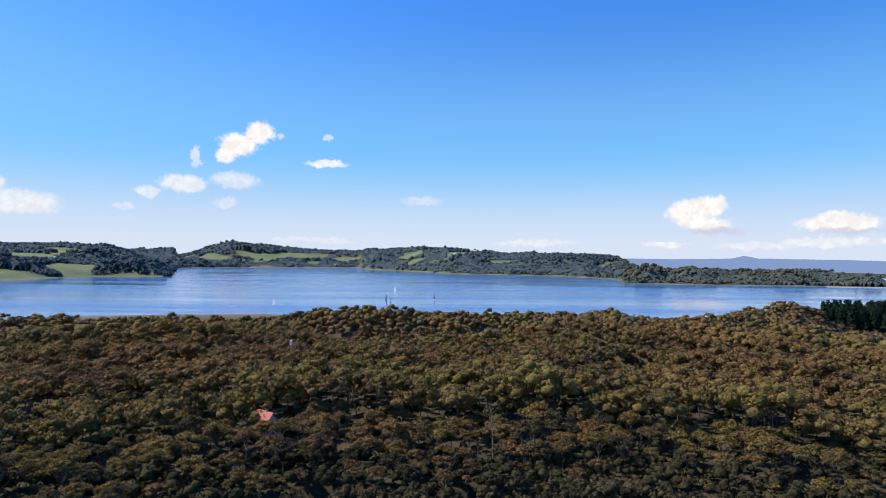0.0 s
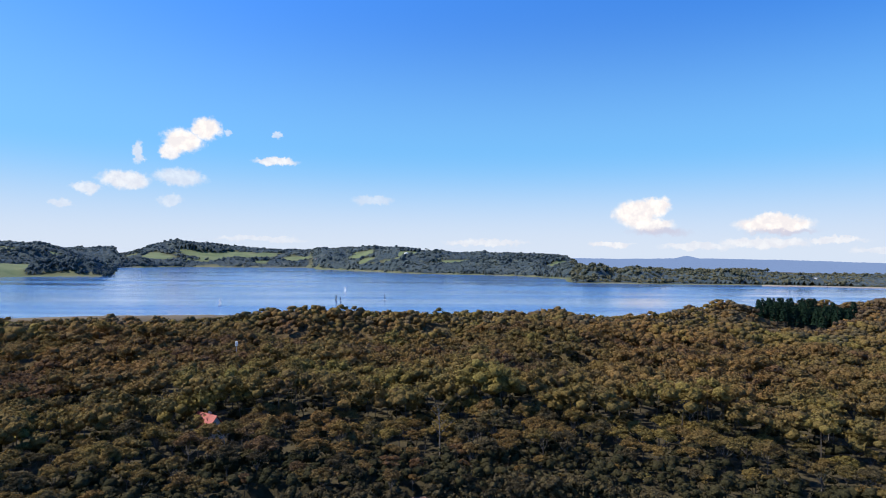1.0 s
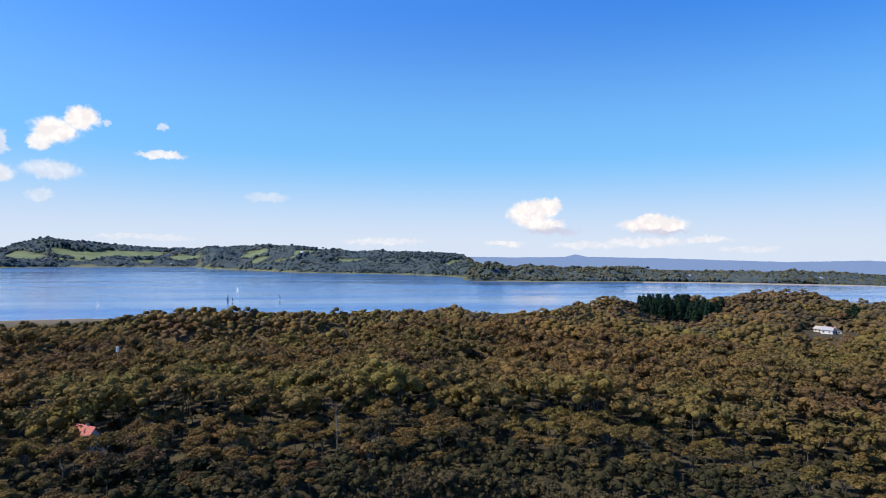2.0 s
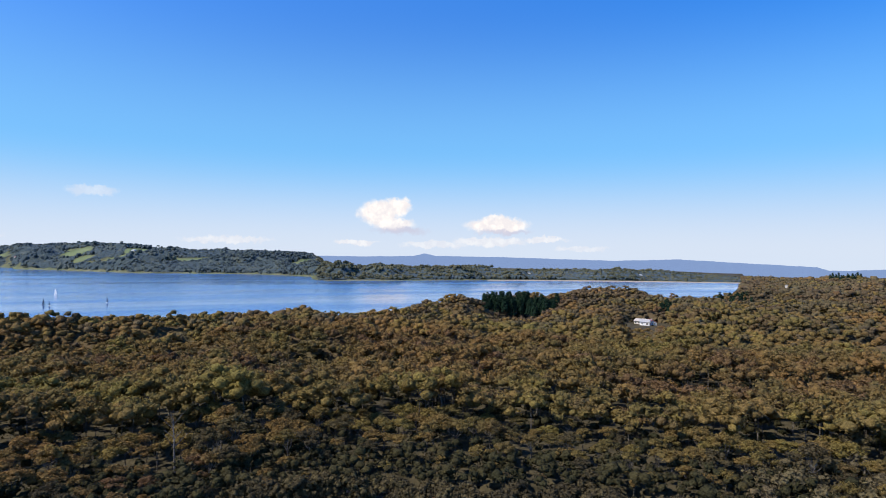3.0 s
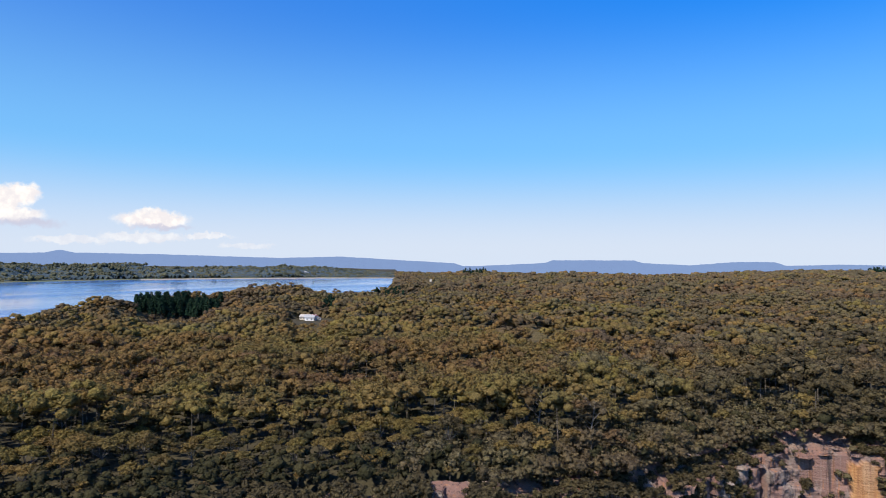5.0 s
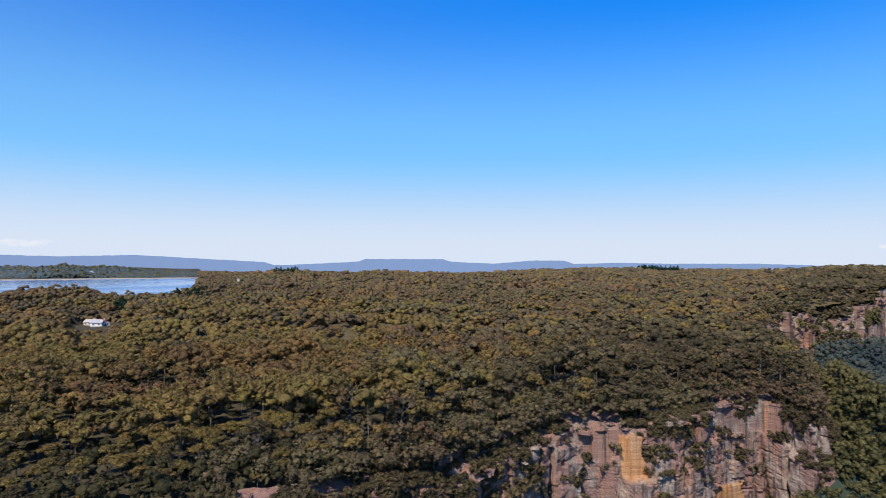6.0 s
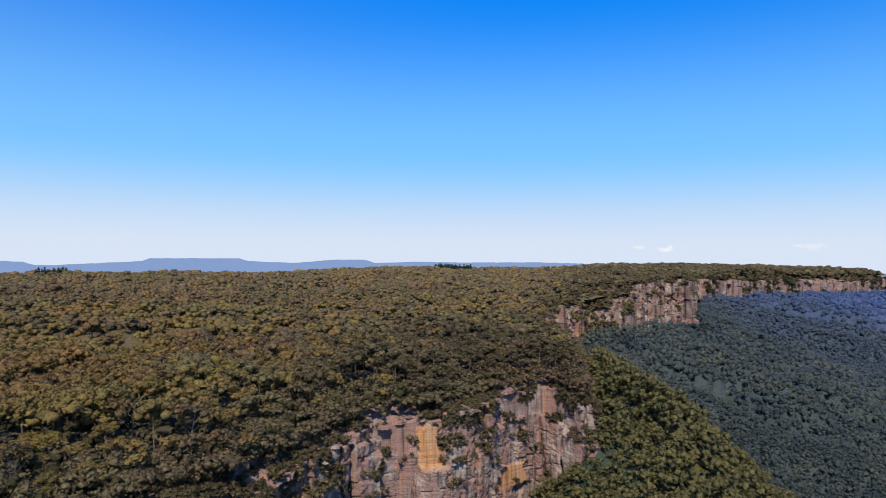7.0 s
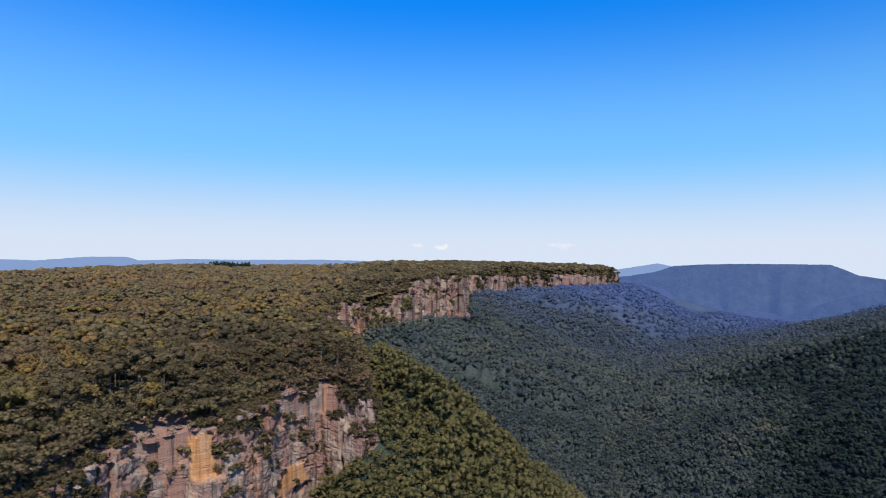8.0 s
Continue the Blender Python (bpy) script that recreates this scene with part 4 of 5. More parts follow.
def cliff(name, line, step, top, foot, joint, bed, relief, mat, seed, label, fresh=(), cap=14.0, crack=.05, lean=1.0):
    """A jointed and bedded rock wall along a line of the plan, its top rolled back into the ground."""
    gen = np.random.default_rng(seed)
    q, nrm, at = resample(line, step)
    n = len(q)
    # vertical joints
    cuts = [0.0]
    while cuts[-1] < at[-1]:
        cuts.append(cuts[-1] + gen.uniform(.45, 1.6) * joint)
    cuts = np.array(cuts)
    beds = [8.0]
    while beds[-1] > -95:
        beds.append(beds[-1] - gen.uniform(.5, 1.8) * bed)
    beds = np.array(beds)
    cell0 = np.clip(np.searchsorted(cuts, at, "right") - 1, 0, len(cuts) - 2)
    ztop = (top(q) if callable(top) else np.full(n, float(top))) + gen.uniform(-1.0, .3, len(cuts))[cell0] * relief * 1.5
    zfoot = foot(q) if callable(foot) else np.full(n, float(foot))
    rows = max(8, int(np.max(ztop - zfoot) / step))
    k = np.linspace(0, 1, rows)[:, None]
    Z = ztop + (zfoot - ztop) * k
    pts = np.stack([np.broadcast_to(at, Z.shape), Z * .6], -1)
    # joints lean and beds undulate
    A = np.clip(at + lean * joint * .5 * (lumps(pts * np.array([.35, 1]), joint) - .5) + lean * joint * .25 * (lumps(pts + 11, joint * .35) - .5), 0, at[-1])
    B = Z + bed * .55 * (lumps(pts + 53, joint * 1.2) - .5)
    cell = np.clip(np.searchsorted(cuts, A, "right") - 1, 0, len(cuts) - 2)
    gap = np.minimum(A - cuts[cell], cuts[cell + 1] - A)
    bi = np.clip(np.searchsorted(-beds, -B, "right"), 0, len(beds) - 1)
    jut = gen.normal(0, 1, len(cuts)) * relief
    knots = np.arange(0, at[-1] + 40, joint * 3.0)
    big = relief * 1.4 * np.interp(at, knots, gen.normal(0, 1, len(knots)))
    table = gen.normal(0, .5, (len(cuts), len(beds))) * relief * (gen.random((len(cuts), len(beds))) < .5)
    o = big + jut[cell] * .75 + table[cell, bi]
    # a terrace part of the way down, wider and narrower along the wall
    ledge_z = ztop - bed * (.9 + 1.1 * lumps(pts[0] * np.array([1, 0]) + 5, joint * 2.4))
    width = relief * 3.0 * np.clip(lumps(pts[0] * np.array([1, 0]) + 90, joint * 2.0) * 1.7 - .45, 0, 1)
    o = o + width * (smooth(-Z, -ledge_z - .4, -ledge_z + .8) - .6)
    near_bed = np.min(np.abs(B[..., None] - beds), -1)
    o = o - relief * .45 * np.exp(-(near_bed / (.045 * bed)) ** 2) * (gen.random((len(cuts), len(beds))) < .45)[cell, bi]
    deep = (gen.random(len(cuts)) < .28 + 2 * (crack - .05)) * 2.0 + .45
    o = o - relief * deep[cell] * np.exp(-(gap / (crack * joint)) ** 2) * smooth(lumps(pts + 23, joint * 1.1), .25, .55)
    o = o + relief * (.8 * (lumps(pts, joint * .45) - .5) + .4 * (lumps(pts * np.array([1, 1.6]) + 31, joint * .18) - .5) + .25 * (lumps(pts * np.array([1, 2.2]) + 77, joint * .09) - .5))
    o = np.clip(o, -2.2 * relief, 4.5 * relief)
    mark = np.zeros(Z.shape)
    az, _ = bearing_of(q)
    for a0, a1, z1, z0, inset in fresh:
        wav = .9 * (lumps(pts + 61, 5.0) - .5) + .5 * (lumps(pts + 17, 1.8) - .5)
        m = smooth(az + wav, a0, a0 + .2) * (1 - smooth(az + wav, a1 - .2, a1)) * smooth(Z + 4 * wav, z0, z0 + 2.5) * (1 - smooth(Z + 3 * wav, z1 - .6, z1))
        o = o * (1 - m) + (np.mean(o) - inset) * m
        mark = np.maximum(mark, m * (.55 + .45 * lumps(pts * np.array([1, .2]) + 7, 1.6)))
    P = np.concatenate([np.stack([q[:, 0] + nrm[:, 0] * o[r], q[:, 1] + nrm[:, 1] * o[r], Z[r]], -1)[None] for r in range(rows)])
    # the top, rolled back inland
    back = np.array([1.0, .72, .45, .22, .08])[:, None]
    inl = o[0] - back * cap
    ground_at = land(q - nrm * cap)[0]
    cz = ztop + (ground_at + .2 - ztop) * back ** 1.0 + relief * .6 * (lumps(np.stack([np.broadcast_to(at, inl.shape), inl], -1), 3.0) - .5) * np.array([0, .8, 1, 1, .4])[:, None]
    T = np.stack([q[:, 0] + nrm[:, 0] * inl, q[:, 1] + nrm[:, 1] * inl, cz], -1)
    V = np.concatenate([T, P]).reshape(-1, 3)
    m = np.concatenate([np.zeros((5, n)), mark]).ravel()
    ob = mesh_object(name, V, grid_faces(rows + 5, n), mat, (("fresh", m),))
    tagged(ob, label, "cliff", kind="structure")
    return T, P, q, nrm


def boulder(size, seed):
    gen = np.random.default_rng(seed)
    bm = bmesh.new()
    bmesh.ops.create_cube(bm, size=1)
    bmesh.ops.bevel(bm, geom=bm.edges[:], offset=.16, segments=2, affect="EDGES")
    for v in bm.verts:
        n = noise.noise(v.co * 1.7 + Vector((seed, 0, 0)))
        v.co = Vector((v.co.x * size[0], v.co.y * size[1], v.co.z * size[2])) * (1 + .35 * n)
        v.co.z += size[2] * .35
    bmesh.ops.triangulate(bm, faces=bm.faces[:])
    me = bpy.data.meshes.new("boulder")
    bm.to_mesh(me)
    bm.free()
    me.materials.append(ROCK)
    return me


def build_cliffs():
    gen = np.random.default_rng(31)
    near = poly([(61, 166), (63, 166), (69, 178), (74, 183), (77.5, 197), (81, 222), (86, 246), (92, 252), (97, 286), (101, 308), (104.4, 298), (105.8, 304), (106.2, 318)])
    lip = lambda q: np.interp(bearing_of(q)[0], [60, 70, 78, 82, 85, 90, 95, 99, 102, 104, 106], [-1, -3, -7, -6, -4, -1.5, 0, 2, 0, -4, -7])
    fresh_faces = ((89.6, 92.2, -4.5, -22, 3.0), (96.9, 99.7, -31, -44, 1.0))
    T, P, q, nrm = cliff("rock_wall_near", near, .75, lip, -62.0, 9.0, 8.0, 1.7, ROCK, 5, "mauve-grey jointed sandstone cliff streaked with rust and orange",
                         fresh_faces, cap=15.0, crack=.10)
    brink = poly([(-14, 153), (0, 151), (12, 158), (24, 163), (33, 158), (44, 163), (52, 161), (57, 168), (63, 166)])
    T1, P1, q1, n1 = cliff("rock_wall_brink", brink, 1.0, lambda q: 1.0 + 5 * (lumps(q, 13.0) - .5), -24.0, 7.0, 5.0, 1.5, ROCK, 15, "pale broken sandstone ledges under the nearest gums", cap=5.0, crack=.09)
    a = gen.integers(0, P1.shape[1], 520)
    keep = lumps(q1[a] + 30, 9.0) > .32
    scrub("brink_scrub", np.concatenate([T1[gen.integers(1, 5, 520), a][keep], P1[gen.integers(0, 5, 520), a][keep]]), gen.uniform(1.0, 3.0, 2 * keep.sum()), LEAF_RIM, gen, "dark bushes hanging over broken ledges", 3, .6)
    # scrub on the lip, behind it and on ledges
    n = P.shape[1]
    a = gen.integers(0, n, 1000)
    pos = T[gen.integers(2, 5, 1000), a]
    keep = lumps(q[a], 14.0) > .36
    scrub("rim_scrub", pos[keep], gen.uniform(.7, 2.1, keep.sum()), LEAF_RIM, gen, "grey-green heath scrub along the cliff lip")
    a = gen.integers(0, n, 1150)
    back = gen.uniform(2, 24, 1150)
    p = q[a] - nrm[a] * back[:, None]
    z = land(p)[0]
    scrub("edge_scrub", np.column_stack([p, z]), gen.uniform(1.2, 3.0, 1150), LEAF_HEATH, gen, "dense low shrubs behind the cliff edge", 2)
    r, a = gen.integers(3, P.shape[0] - 8, 16000), gen.integers(0, n, 16000)
    step_out = np.hypot(*(P[r + 2, a] - P[r - 2, a])[:, :2].T)
    keep = (step_out > 1.1) & (lumps(np.stack([a * .75, P[r, a, 2]], -1), 11.0) > .52)
    pos = P[r, a][keep]
    scrub("ledge_scrub", pos[:800], gen.uniform(.8, 2.5, len(pos[:800])), LEAF_RIM, gen, "small bushes clinging to sandstone ledges")
    r, a = gen.integers(0, 8, 1000), gen.integers(0, n, 1000)
    keep = lumps(q[a] + 40, 9.0) > .42
    scrub("lip_scrub", P[r, a][keep], gen.uniform(.8, 2.2, keep.sum()), LEAF_RIM, gen, "dark bushes spilling over the cliff top")
    facing = bearing_of(q)[0]
    r, a = gen.integers(0, 30, 900), gen.integers(0, n, 900)
    keep = (facing[a] < 81) & (facing[a] > 62) & (lumps(np.stack([a * .75, P[r, a, 2]], -1) + 9, 7.0) > .54)
    scrub("cliff_thicket", P[r, a][keep], gen.uniform(1.1, 2.7, keep.sum()), LEAF_HEATH, gen, "thicket growing down the broken end of the cliff")
    shapes = [boulder(sz, k) for k, sz in enumerate(((3.2, 2.4, 2.0), (2.2, 2.6, 1.5), (4.2, 2.6, 2.4), (1.8, 1.6, 1.4)))]
    for k in range(64):
        i = gen.integers(int(n * .22), n)
        spot = T[gen.integers(3, 5), i] if k < 44 else P[0, i]
        ob = new("boulder", shapes[k % 4])
        big = gen.uniform(.8, 1.7)
        ob.matrix_basis = pose(*spot, gen.uniform(-9, 9), gen.uniform(-9, 9), gen.uniform(0, 360)) @ Matrix.Diagonal((big * gen.uniform(.9, 1.7), big * gen.uniform(.8, 1.3), big * gen.uniform(.35, .7), 1))
        tagged(ob, "weathered pale sandstone boulder among heath on the cliff lip", "boulder", "boulders on the cliff lip")
    for k in range(34):
        i = gen.integers(0, P1.shape[1])
        ob = new("boulder", shapes[k % 4])
        big = gen.uniform(.4, 1.0)
        ob.matrix_basis = pose(*(T1[4, i] if k % 2 else P1[0, i]), gen.uniform(-12, 12), gen.uniform(-12, 12), gen.uniform(0, 360)) @ Matrix.Diagonal((big * 1.2, big, big * gen.uniform(.5, .9), 1))
        tagged(ob, "pale sandstone block lying on the wooded brink", "boulder", "blocks on the brink")
    mid = poly([(101.3, 745), (101.8, 775), (103.5, 830), (107, 900), (110.5, 985), (112.9, 1020), (113.3, 1040)])
    up = lambda q: np.interp(bearing_of(q)[0], [101, 104.0, 104.3, 106, 106.3, 108.4, 108.8, 113], [4, 4, -5, -4, 11, 14, 36, 34])
    down = lambda q: np.interp(bearing_of(q)[0], [101, 102.4, 104, 104.3, 107, 113], [-46, -44, -42, -34, -38, -30])
    walls = cliff("rock_wall_mid", mid, 1.4, up, down, 11, 40, 6.0, ROCK_FAR, 8, "broken pink-grey sandstone bluffs above forested talus", cap=62.0, crack=.20, lean=.2)
    T2, P2, q2, n2 = walls
    r, a = gen.integers(4, P2.shape[0] - 1, 900), gen.integers(0, P2.shape[1], 900)
    keep = (lumps(np.stack([a * 1.4, P2[r, a, 2] * 2], -1), 26.0) > .72) | ((bearing_of(P2[r, a])[0] > 103.9) & (bearing_of(P2[r, a])[0] < 106.3))
    scrub("bluff_scrub", P2[r, a][keep][:300], gen.uniform(2.0, 5.0, len(P2[r, a][keep][:300])), LEAF_SPUR, gen, "trees and shrubs rooted on the bluff ledges", leaf=1.6)
    r, a, u = gen.integers(0, 4, 1200), gen.integers(0, P2.shape[1], 1200), gen.random((1200, 1))
    lower = np.concatenate([T2[1:], P2[:1]])
    pos = T2[r, a] * u + lower[r, a] * (1 - u) - np.array([0, 0, 1.5])
    forest("bluff_top_forest", pos, gen.uniform(6, 12, 1200), gen.uniform(4, 6.5, 1200), 3, 8, 5, 1.8, LEAF_RIM, gen, "gum forest growing to the brink of the bluffs", full=1.0)
    far = poly([(112.6, 1330), (113.1, 1400), (117, 1700), (121, 2080), (126, 2600), (125.4, 3000)])
    up = lambda q: np.interp(bearing_of(q)[0], [113, 117, 124, 126], [25, 18, 6, 4])
    down = lambda q: np.interp(bearing_of(q)[0], [113, 117, 124, 126], [-16, -20, -40, -46])
    T3, P3, q3, n3 = cliff("rock_wall_far", far, 4.0, up, down, 26, 40, 7.0, ROCK_FAR, 9, "long pale sandstone escarpment under a wooded top", cap=150.0, crack=.15, lean=.2)
    r, a = gen.integers(1, P3.shape[0] - 1, 700), gen.integers(0, P3.shape[1], 700)
    keep = lumps(np.stack([a * 5.0, P3[r, a, 2] * 1.5], -1), 60.0) > .52
    scrub("escarpment_scrub", P3[r, a][keep][:260], gen.uniform(4.0, 9.0, len(P3[r, a][keep][:260])), LEAF_UNDER, gen, "dark trees breaking up the far escarpment", leaf=3.2)
    r, a, u = gen.integers(0, 4, 520), gen.integers(0, P3.shape[1], 520), gen.random((520, 1))
    pos = T3[r, a] * u + T3[r + 1, a] * (1 - u) - np.array([0, 0, 1.0])
    forest("escarpment_top_forest", pos, gen.uniform(8, 15, 520), gen.uniform(9, 16, 520), 4, 8, 3, 4.0, LEAF_RIM, gen, "dark gum forest on the escarpment top", full=1.1)
    q, nrm, at = resample(poly([(105.3, 294), (105.4, 330), (104.6, 420), (102.3, 560), (101.2, 760)]), 1.0)
    a = gen.integers(0, len(q), 640)
    p = q[a] + nrm[a] * gen.uniform(-10, 15, (640, 1))
    scrub("rim_thicket", np.column_stack([p, land(p, True)[0] - .5]), gen.uniform(2.4, 4.8, 640), LEAF_SPUR, gen, "low olive thicket on the steep rim slope", 3, .95)


build_cliffs()


# ---------------------------------------------------------------- far ranges
def far_range(name, rows, dist, deep, mat, label, seed, base=-160.0):
    """A distant flat-topped range: crest heights in degrees by bearing, with a real slope in front and behind."""
    rows = np.array(rows, float)
    az = np.arange(rows[0, 0], rows[-1, 0], .12)
    crest = EYE_Z + dist * np.tan(np.radians(np.interp(az, rows[:, 0], rows[:, 1])))
    a = np.column_stack([az * 40, np.zeros(len(az))])
    crest = crest + dist * .0006 * (lumps(a, 7.0) - .5) + dist * .0003 * (lumps(a + 9, 2.2) - .5)
    prof = [(-1.0, 0.0), (-.55, .30), (-.25, .62), (-.12, .80), (-.08, .96), (0, 1.0), (.6, .97), (1.0, 0.0)]
    V = []
    for k, (u, h) in enumerate(prof):
        spur = 1 + 1.1 * (lumps(a, 110.0) - .5) + .35 * (lumps(a + 40, 37.0) - .5)
        w = deep * u * (spur if u < -.1 else 1) + deep * .010 * (lumps(a + 13 * k, 9.0) - .5)
        p = polar(az, dist + w)
        V.append(np.column_stack([p, base + (crest - base) * h]))
    ob = mesh_object(name, np.concatenate(V), grid_faces(len(prof), len(az)), mat, smooth_shade=True)
    return tagged(ob, label, "distant hills", kind="structure")


# haze by emission: range colour, air colour, share of the glow
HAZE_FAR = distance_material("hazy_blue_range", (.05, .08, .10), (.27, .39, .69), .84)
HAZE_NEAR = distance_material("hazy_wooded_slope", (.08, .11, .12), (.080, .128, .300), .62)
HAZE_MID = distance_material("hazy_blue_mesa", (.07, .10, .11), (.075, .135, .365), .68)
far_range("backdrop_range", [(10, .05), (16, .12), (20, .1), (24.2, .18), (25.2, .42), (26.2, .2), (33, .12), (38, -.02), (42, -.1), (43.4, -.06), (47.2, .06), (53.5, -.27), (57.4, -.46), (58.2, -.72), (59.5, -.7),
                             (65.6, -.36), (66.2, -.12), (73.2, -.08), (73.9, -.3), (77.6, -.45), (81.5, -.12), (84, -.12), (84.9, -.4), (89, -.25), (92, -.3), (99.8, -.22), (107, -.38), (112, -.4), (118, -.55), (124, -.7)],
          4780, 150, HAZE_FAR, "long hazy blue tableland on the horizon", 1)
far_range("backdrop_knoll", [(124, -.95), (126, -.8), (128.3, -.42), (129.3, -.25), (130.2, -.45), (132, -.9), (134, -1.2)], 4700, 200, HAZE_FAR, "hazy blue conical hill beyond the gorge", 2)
far_range("backdrop_mesa", [(124.5, -1.6), (127, -1.35), (129, -1.0), (130.6, -.45), (132, -.35), (135, -.22), (138, -.2), (142, -.2), (142.8, -.5), (143.8, -1.0), (146, -1.3), (150, -1.4)], 4150, 600, HAZE_MID, "flat-topped mesa closing the gorge, glowing blue as haze", 3, -420.0)
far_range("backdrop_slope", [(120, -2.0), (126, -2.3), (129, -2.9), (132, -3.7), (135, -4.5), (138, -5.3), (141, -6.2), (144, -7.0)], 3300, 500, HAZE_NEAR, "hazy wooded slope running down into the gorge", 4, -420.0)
far_range("backdrop_ridge", [(134, -6.5), (138, -5.0), (140, -4.1), (142, -3.1), (144, -2.4), (147, -1.8), (150, -1.5)], 3700, 400, HAZE_MID, "ridge below the mesa, glowing blue as haze", 5, -420.0)


# ---------------------------------------------------------------- pines, buildings, boats
def part(name, bm, mat, parent, label=""):
    """Links a bmesh as one mesh under a thing or a part."""
    me = bpy.data.meshes.new(name)
    bmesh.ops.recalc_face_normals(bm, faces=bm.faces[:])
    bm.to_mesh(me)
    bm.free()
    me.materials.append(mat)
    ob = new(name, me)
    ob.parent = parent
    return tagged(ob, label)


def box(x0, x1, y0, y1, z0, z1, bevel=0.0):
    bm = bmesh.new()
    bmesh.ops.create_cube(bm, size=1, matrix=Matrix.Translation(((x0 + x1) / 2, (y0 + y1) / 2, (z0 + z1) / 2)) @ Matrix.Diagonal((x1 - x0, y1 - y0, z1 - z0, 1)))
    if bevel:
        bmesh.ops.bevel(bm, geom=bm.edges[:], offset=bevel, segments=1, affect="EDGES")
    return bm


def prism(outline, y0, y1):
    """A solid from an outline in x and z, run from y0 to y1."""
    bm = bmesh.new()
    a = [bm.verts.new((x, y0, z)) for x, z in outline]
    b = [bm.verts.new((x, y1, z)) for x, z in outline]
    n = len(outline)
    bm.faces.new(a), bm.faces.new(b[::-1])
    for i in range(n):
        bm.faces.new((a[i], b[i], b[(i + 1) % n], a[(i + 1) % n]))
    return bm


def rod(a, b, r0, r1, sides=8):
    v, f = [], []
    limb(v, f, a, b, r0, r1, sides)
    bm = bmesh.new()
    vs = [bm.verts.new(x) for x in v]
    for t in f:
        bm.faces.new([vs[i] for i in t])
    bm.faces.new(vs[sides:])
    bm.faces.new(vs[:sides][::-1])
    return bm


def ground_z(bearing, dist):
    return float(land(polar(np.array([bearing]), np.array([dist])))[0][0])


def put(root, bearing, dist, turn=0.0, z=None):
    x, y = polar(bearing, dist)
    root.matrix_basis = pose(x, y, ground_z(bearing, dist) if z is None else z, 0, 0, turn - bearing)
    return root


def pine_tree(height, radius, seed):
    gen = np.random.default_rng(seed)
    root = new("pine_tree")
    part("trunk", rod((0, 0, -.5), (0, 0, height * .92), .32, .06, 7), BARK, root)
    whorls = 9
    k = np.arange(whorls)
    zz = height * (.26 + .72 * k / whorls)
    rr = radius * (1 - (k / whorls) ** 1.6 * .85)
    c, r = [], []
    for z, q in zip(zz, rr):
        m = 6 if q > 1.5 else 4
        for j in range(m):
            t = 6.283 * (j + gen.random()) / m
            c.append((math.cos(t) * q * .62, math.sin(t) * q * .62, z + gen.normal(0, .4)))
            r.append(q * gen.uniform(.40, .56))
    c, r = np.array(c), np.array(r)
    hearts, tri = clump_cores(c, r, .8, 8, gen), leaf_cloud(c, r, .9, 7, 1.1, gen)
    soup("crown", hearts, tri, LEAF_PINE, np.zeros(len(hearts[0]) + tri.size // 3), root)
    return root


def build_pines():
    gen = np.random.default_rng(51)
    models = [pine_tree(24.0, 3.8 + .5 * k, 60 + k) for k in range(3)]
    spots = []
    for b0, b1, n, d0, d1 in ((30.6, 37.2, 60, 644, 712), (50.4, 53.0, 16, 820, 880), (45.8, 47.0, 7, 668, 690), (90.3, 93.6, 46, 2380, 2440), (58.2, 60.4, 12, 1980, 2050)):
        for i in range(n):
            spots.append((b0 + (b1 - b0) * (i + gen.uniform(.1, .9)) / n, gen.uniform(d0, d1), 1.0 if d0 < 1500 else 1.35))
    for n, (b, d, big) in enumerate(spots):
        x, y = polar(b, d)
        k = gen.uniform(.70, 1.10) * big
        m = pose(x, y, ground_z(b, d), 0, 0, gen.uniform(0, 360)) @ Matrix.Diagonal((k, k, k, 1))
        ob = models[n] if n < 3 else copy_thing(models[n % 3], m)
        ob.matrix_basis = m
        tagged(ob, "tall dark green pine in a dense planted stand", "pine tree", "planted pines")


def house(width, depth, eaves, ridge, wall_mat, roof_mat, windows):
    """A gabled building: walls, roof sheets, door, windows with panes, chimney."""
    root = new("house")
    w, d = width / 2, depth / 2
    part("wall", prism([(-w, 0), (w, 0), (w, eaves), (-w, eaves)], -d, d), wall_mat, root)
    part("gable", prism([(-w + .01, eaves + .004), (w - .01, eaves + .004), (0, ridge - .15)], -d, d), wall_mat, root)
    for side in (-1, 1):
        part("roof", prism([(side * (w + .6), eaves - .25), (0, ridge), (0, ridge + .18), (side * (w + .6), eaves - .05)], -d - .6, d + .6), roof_mat, root)
    for i in range(windows):
        y = -d + depth * (i + .5) / windows
        win = part("window", box(-w - .08, -w + .05, y - .7, y + .7, 1.0, 2.3), WHITE, root)
        part("pane", box(-w - .11, -w - .075, y - .58, y + .58, 1.1, 2.2), GLASS_DARK, win)
    for x in (-w * .5, w * .5):
        win = part("window", box(x - .7, x + .7, -d - .08, -d + .05, 1.0, 2.3), WHITE, root)
        part("pane", box(x - .58, x + .58, -d - .11, -d - .075, 1.1, 2.2), GLASS_DARK, win)
    part("door", box(-.45, .45, -d - .07, -d + .05, .05, 2.1), GLASS_DARK, root)
    part("chimney", box(w * .3 - .4, w * .3 + .4, -.4, .4, eaves + .4, ridge + .9, .05), CREAM, root)
    return root


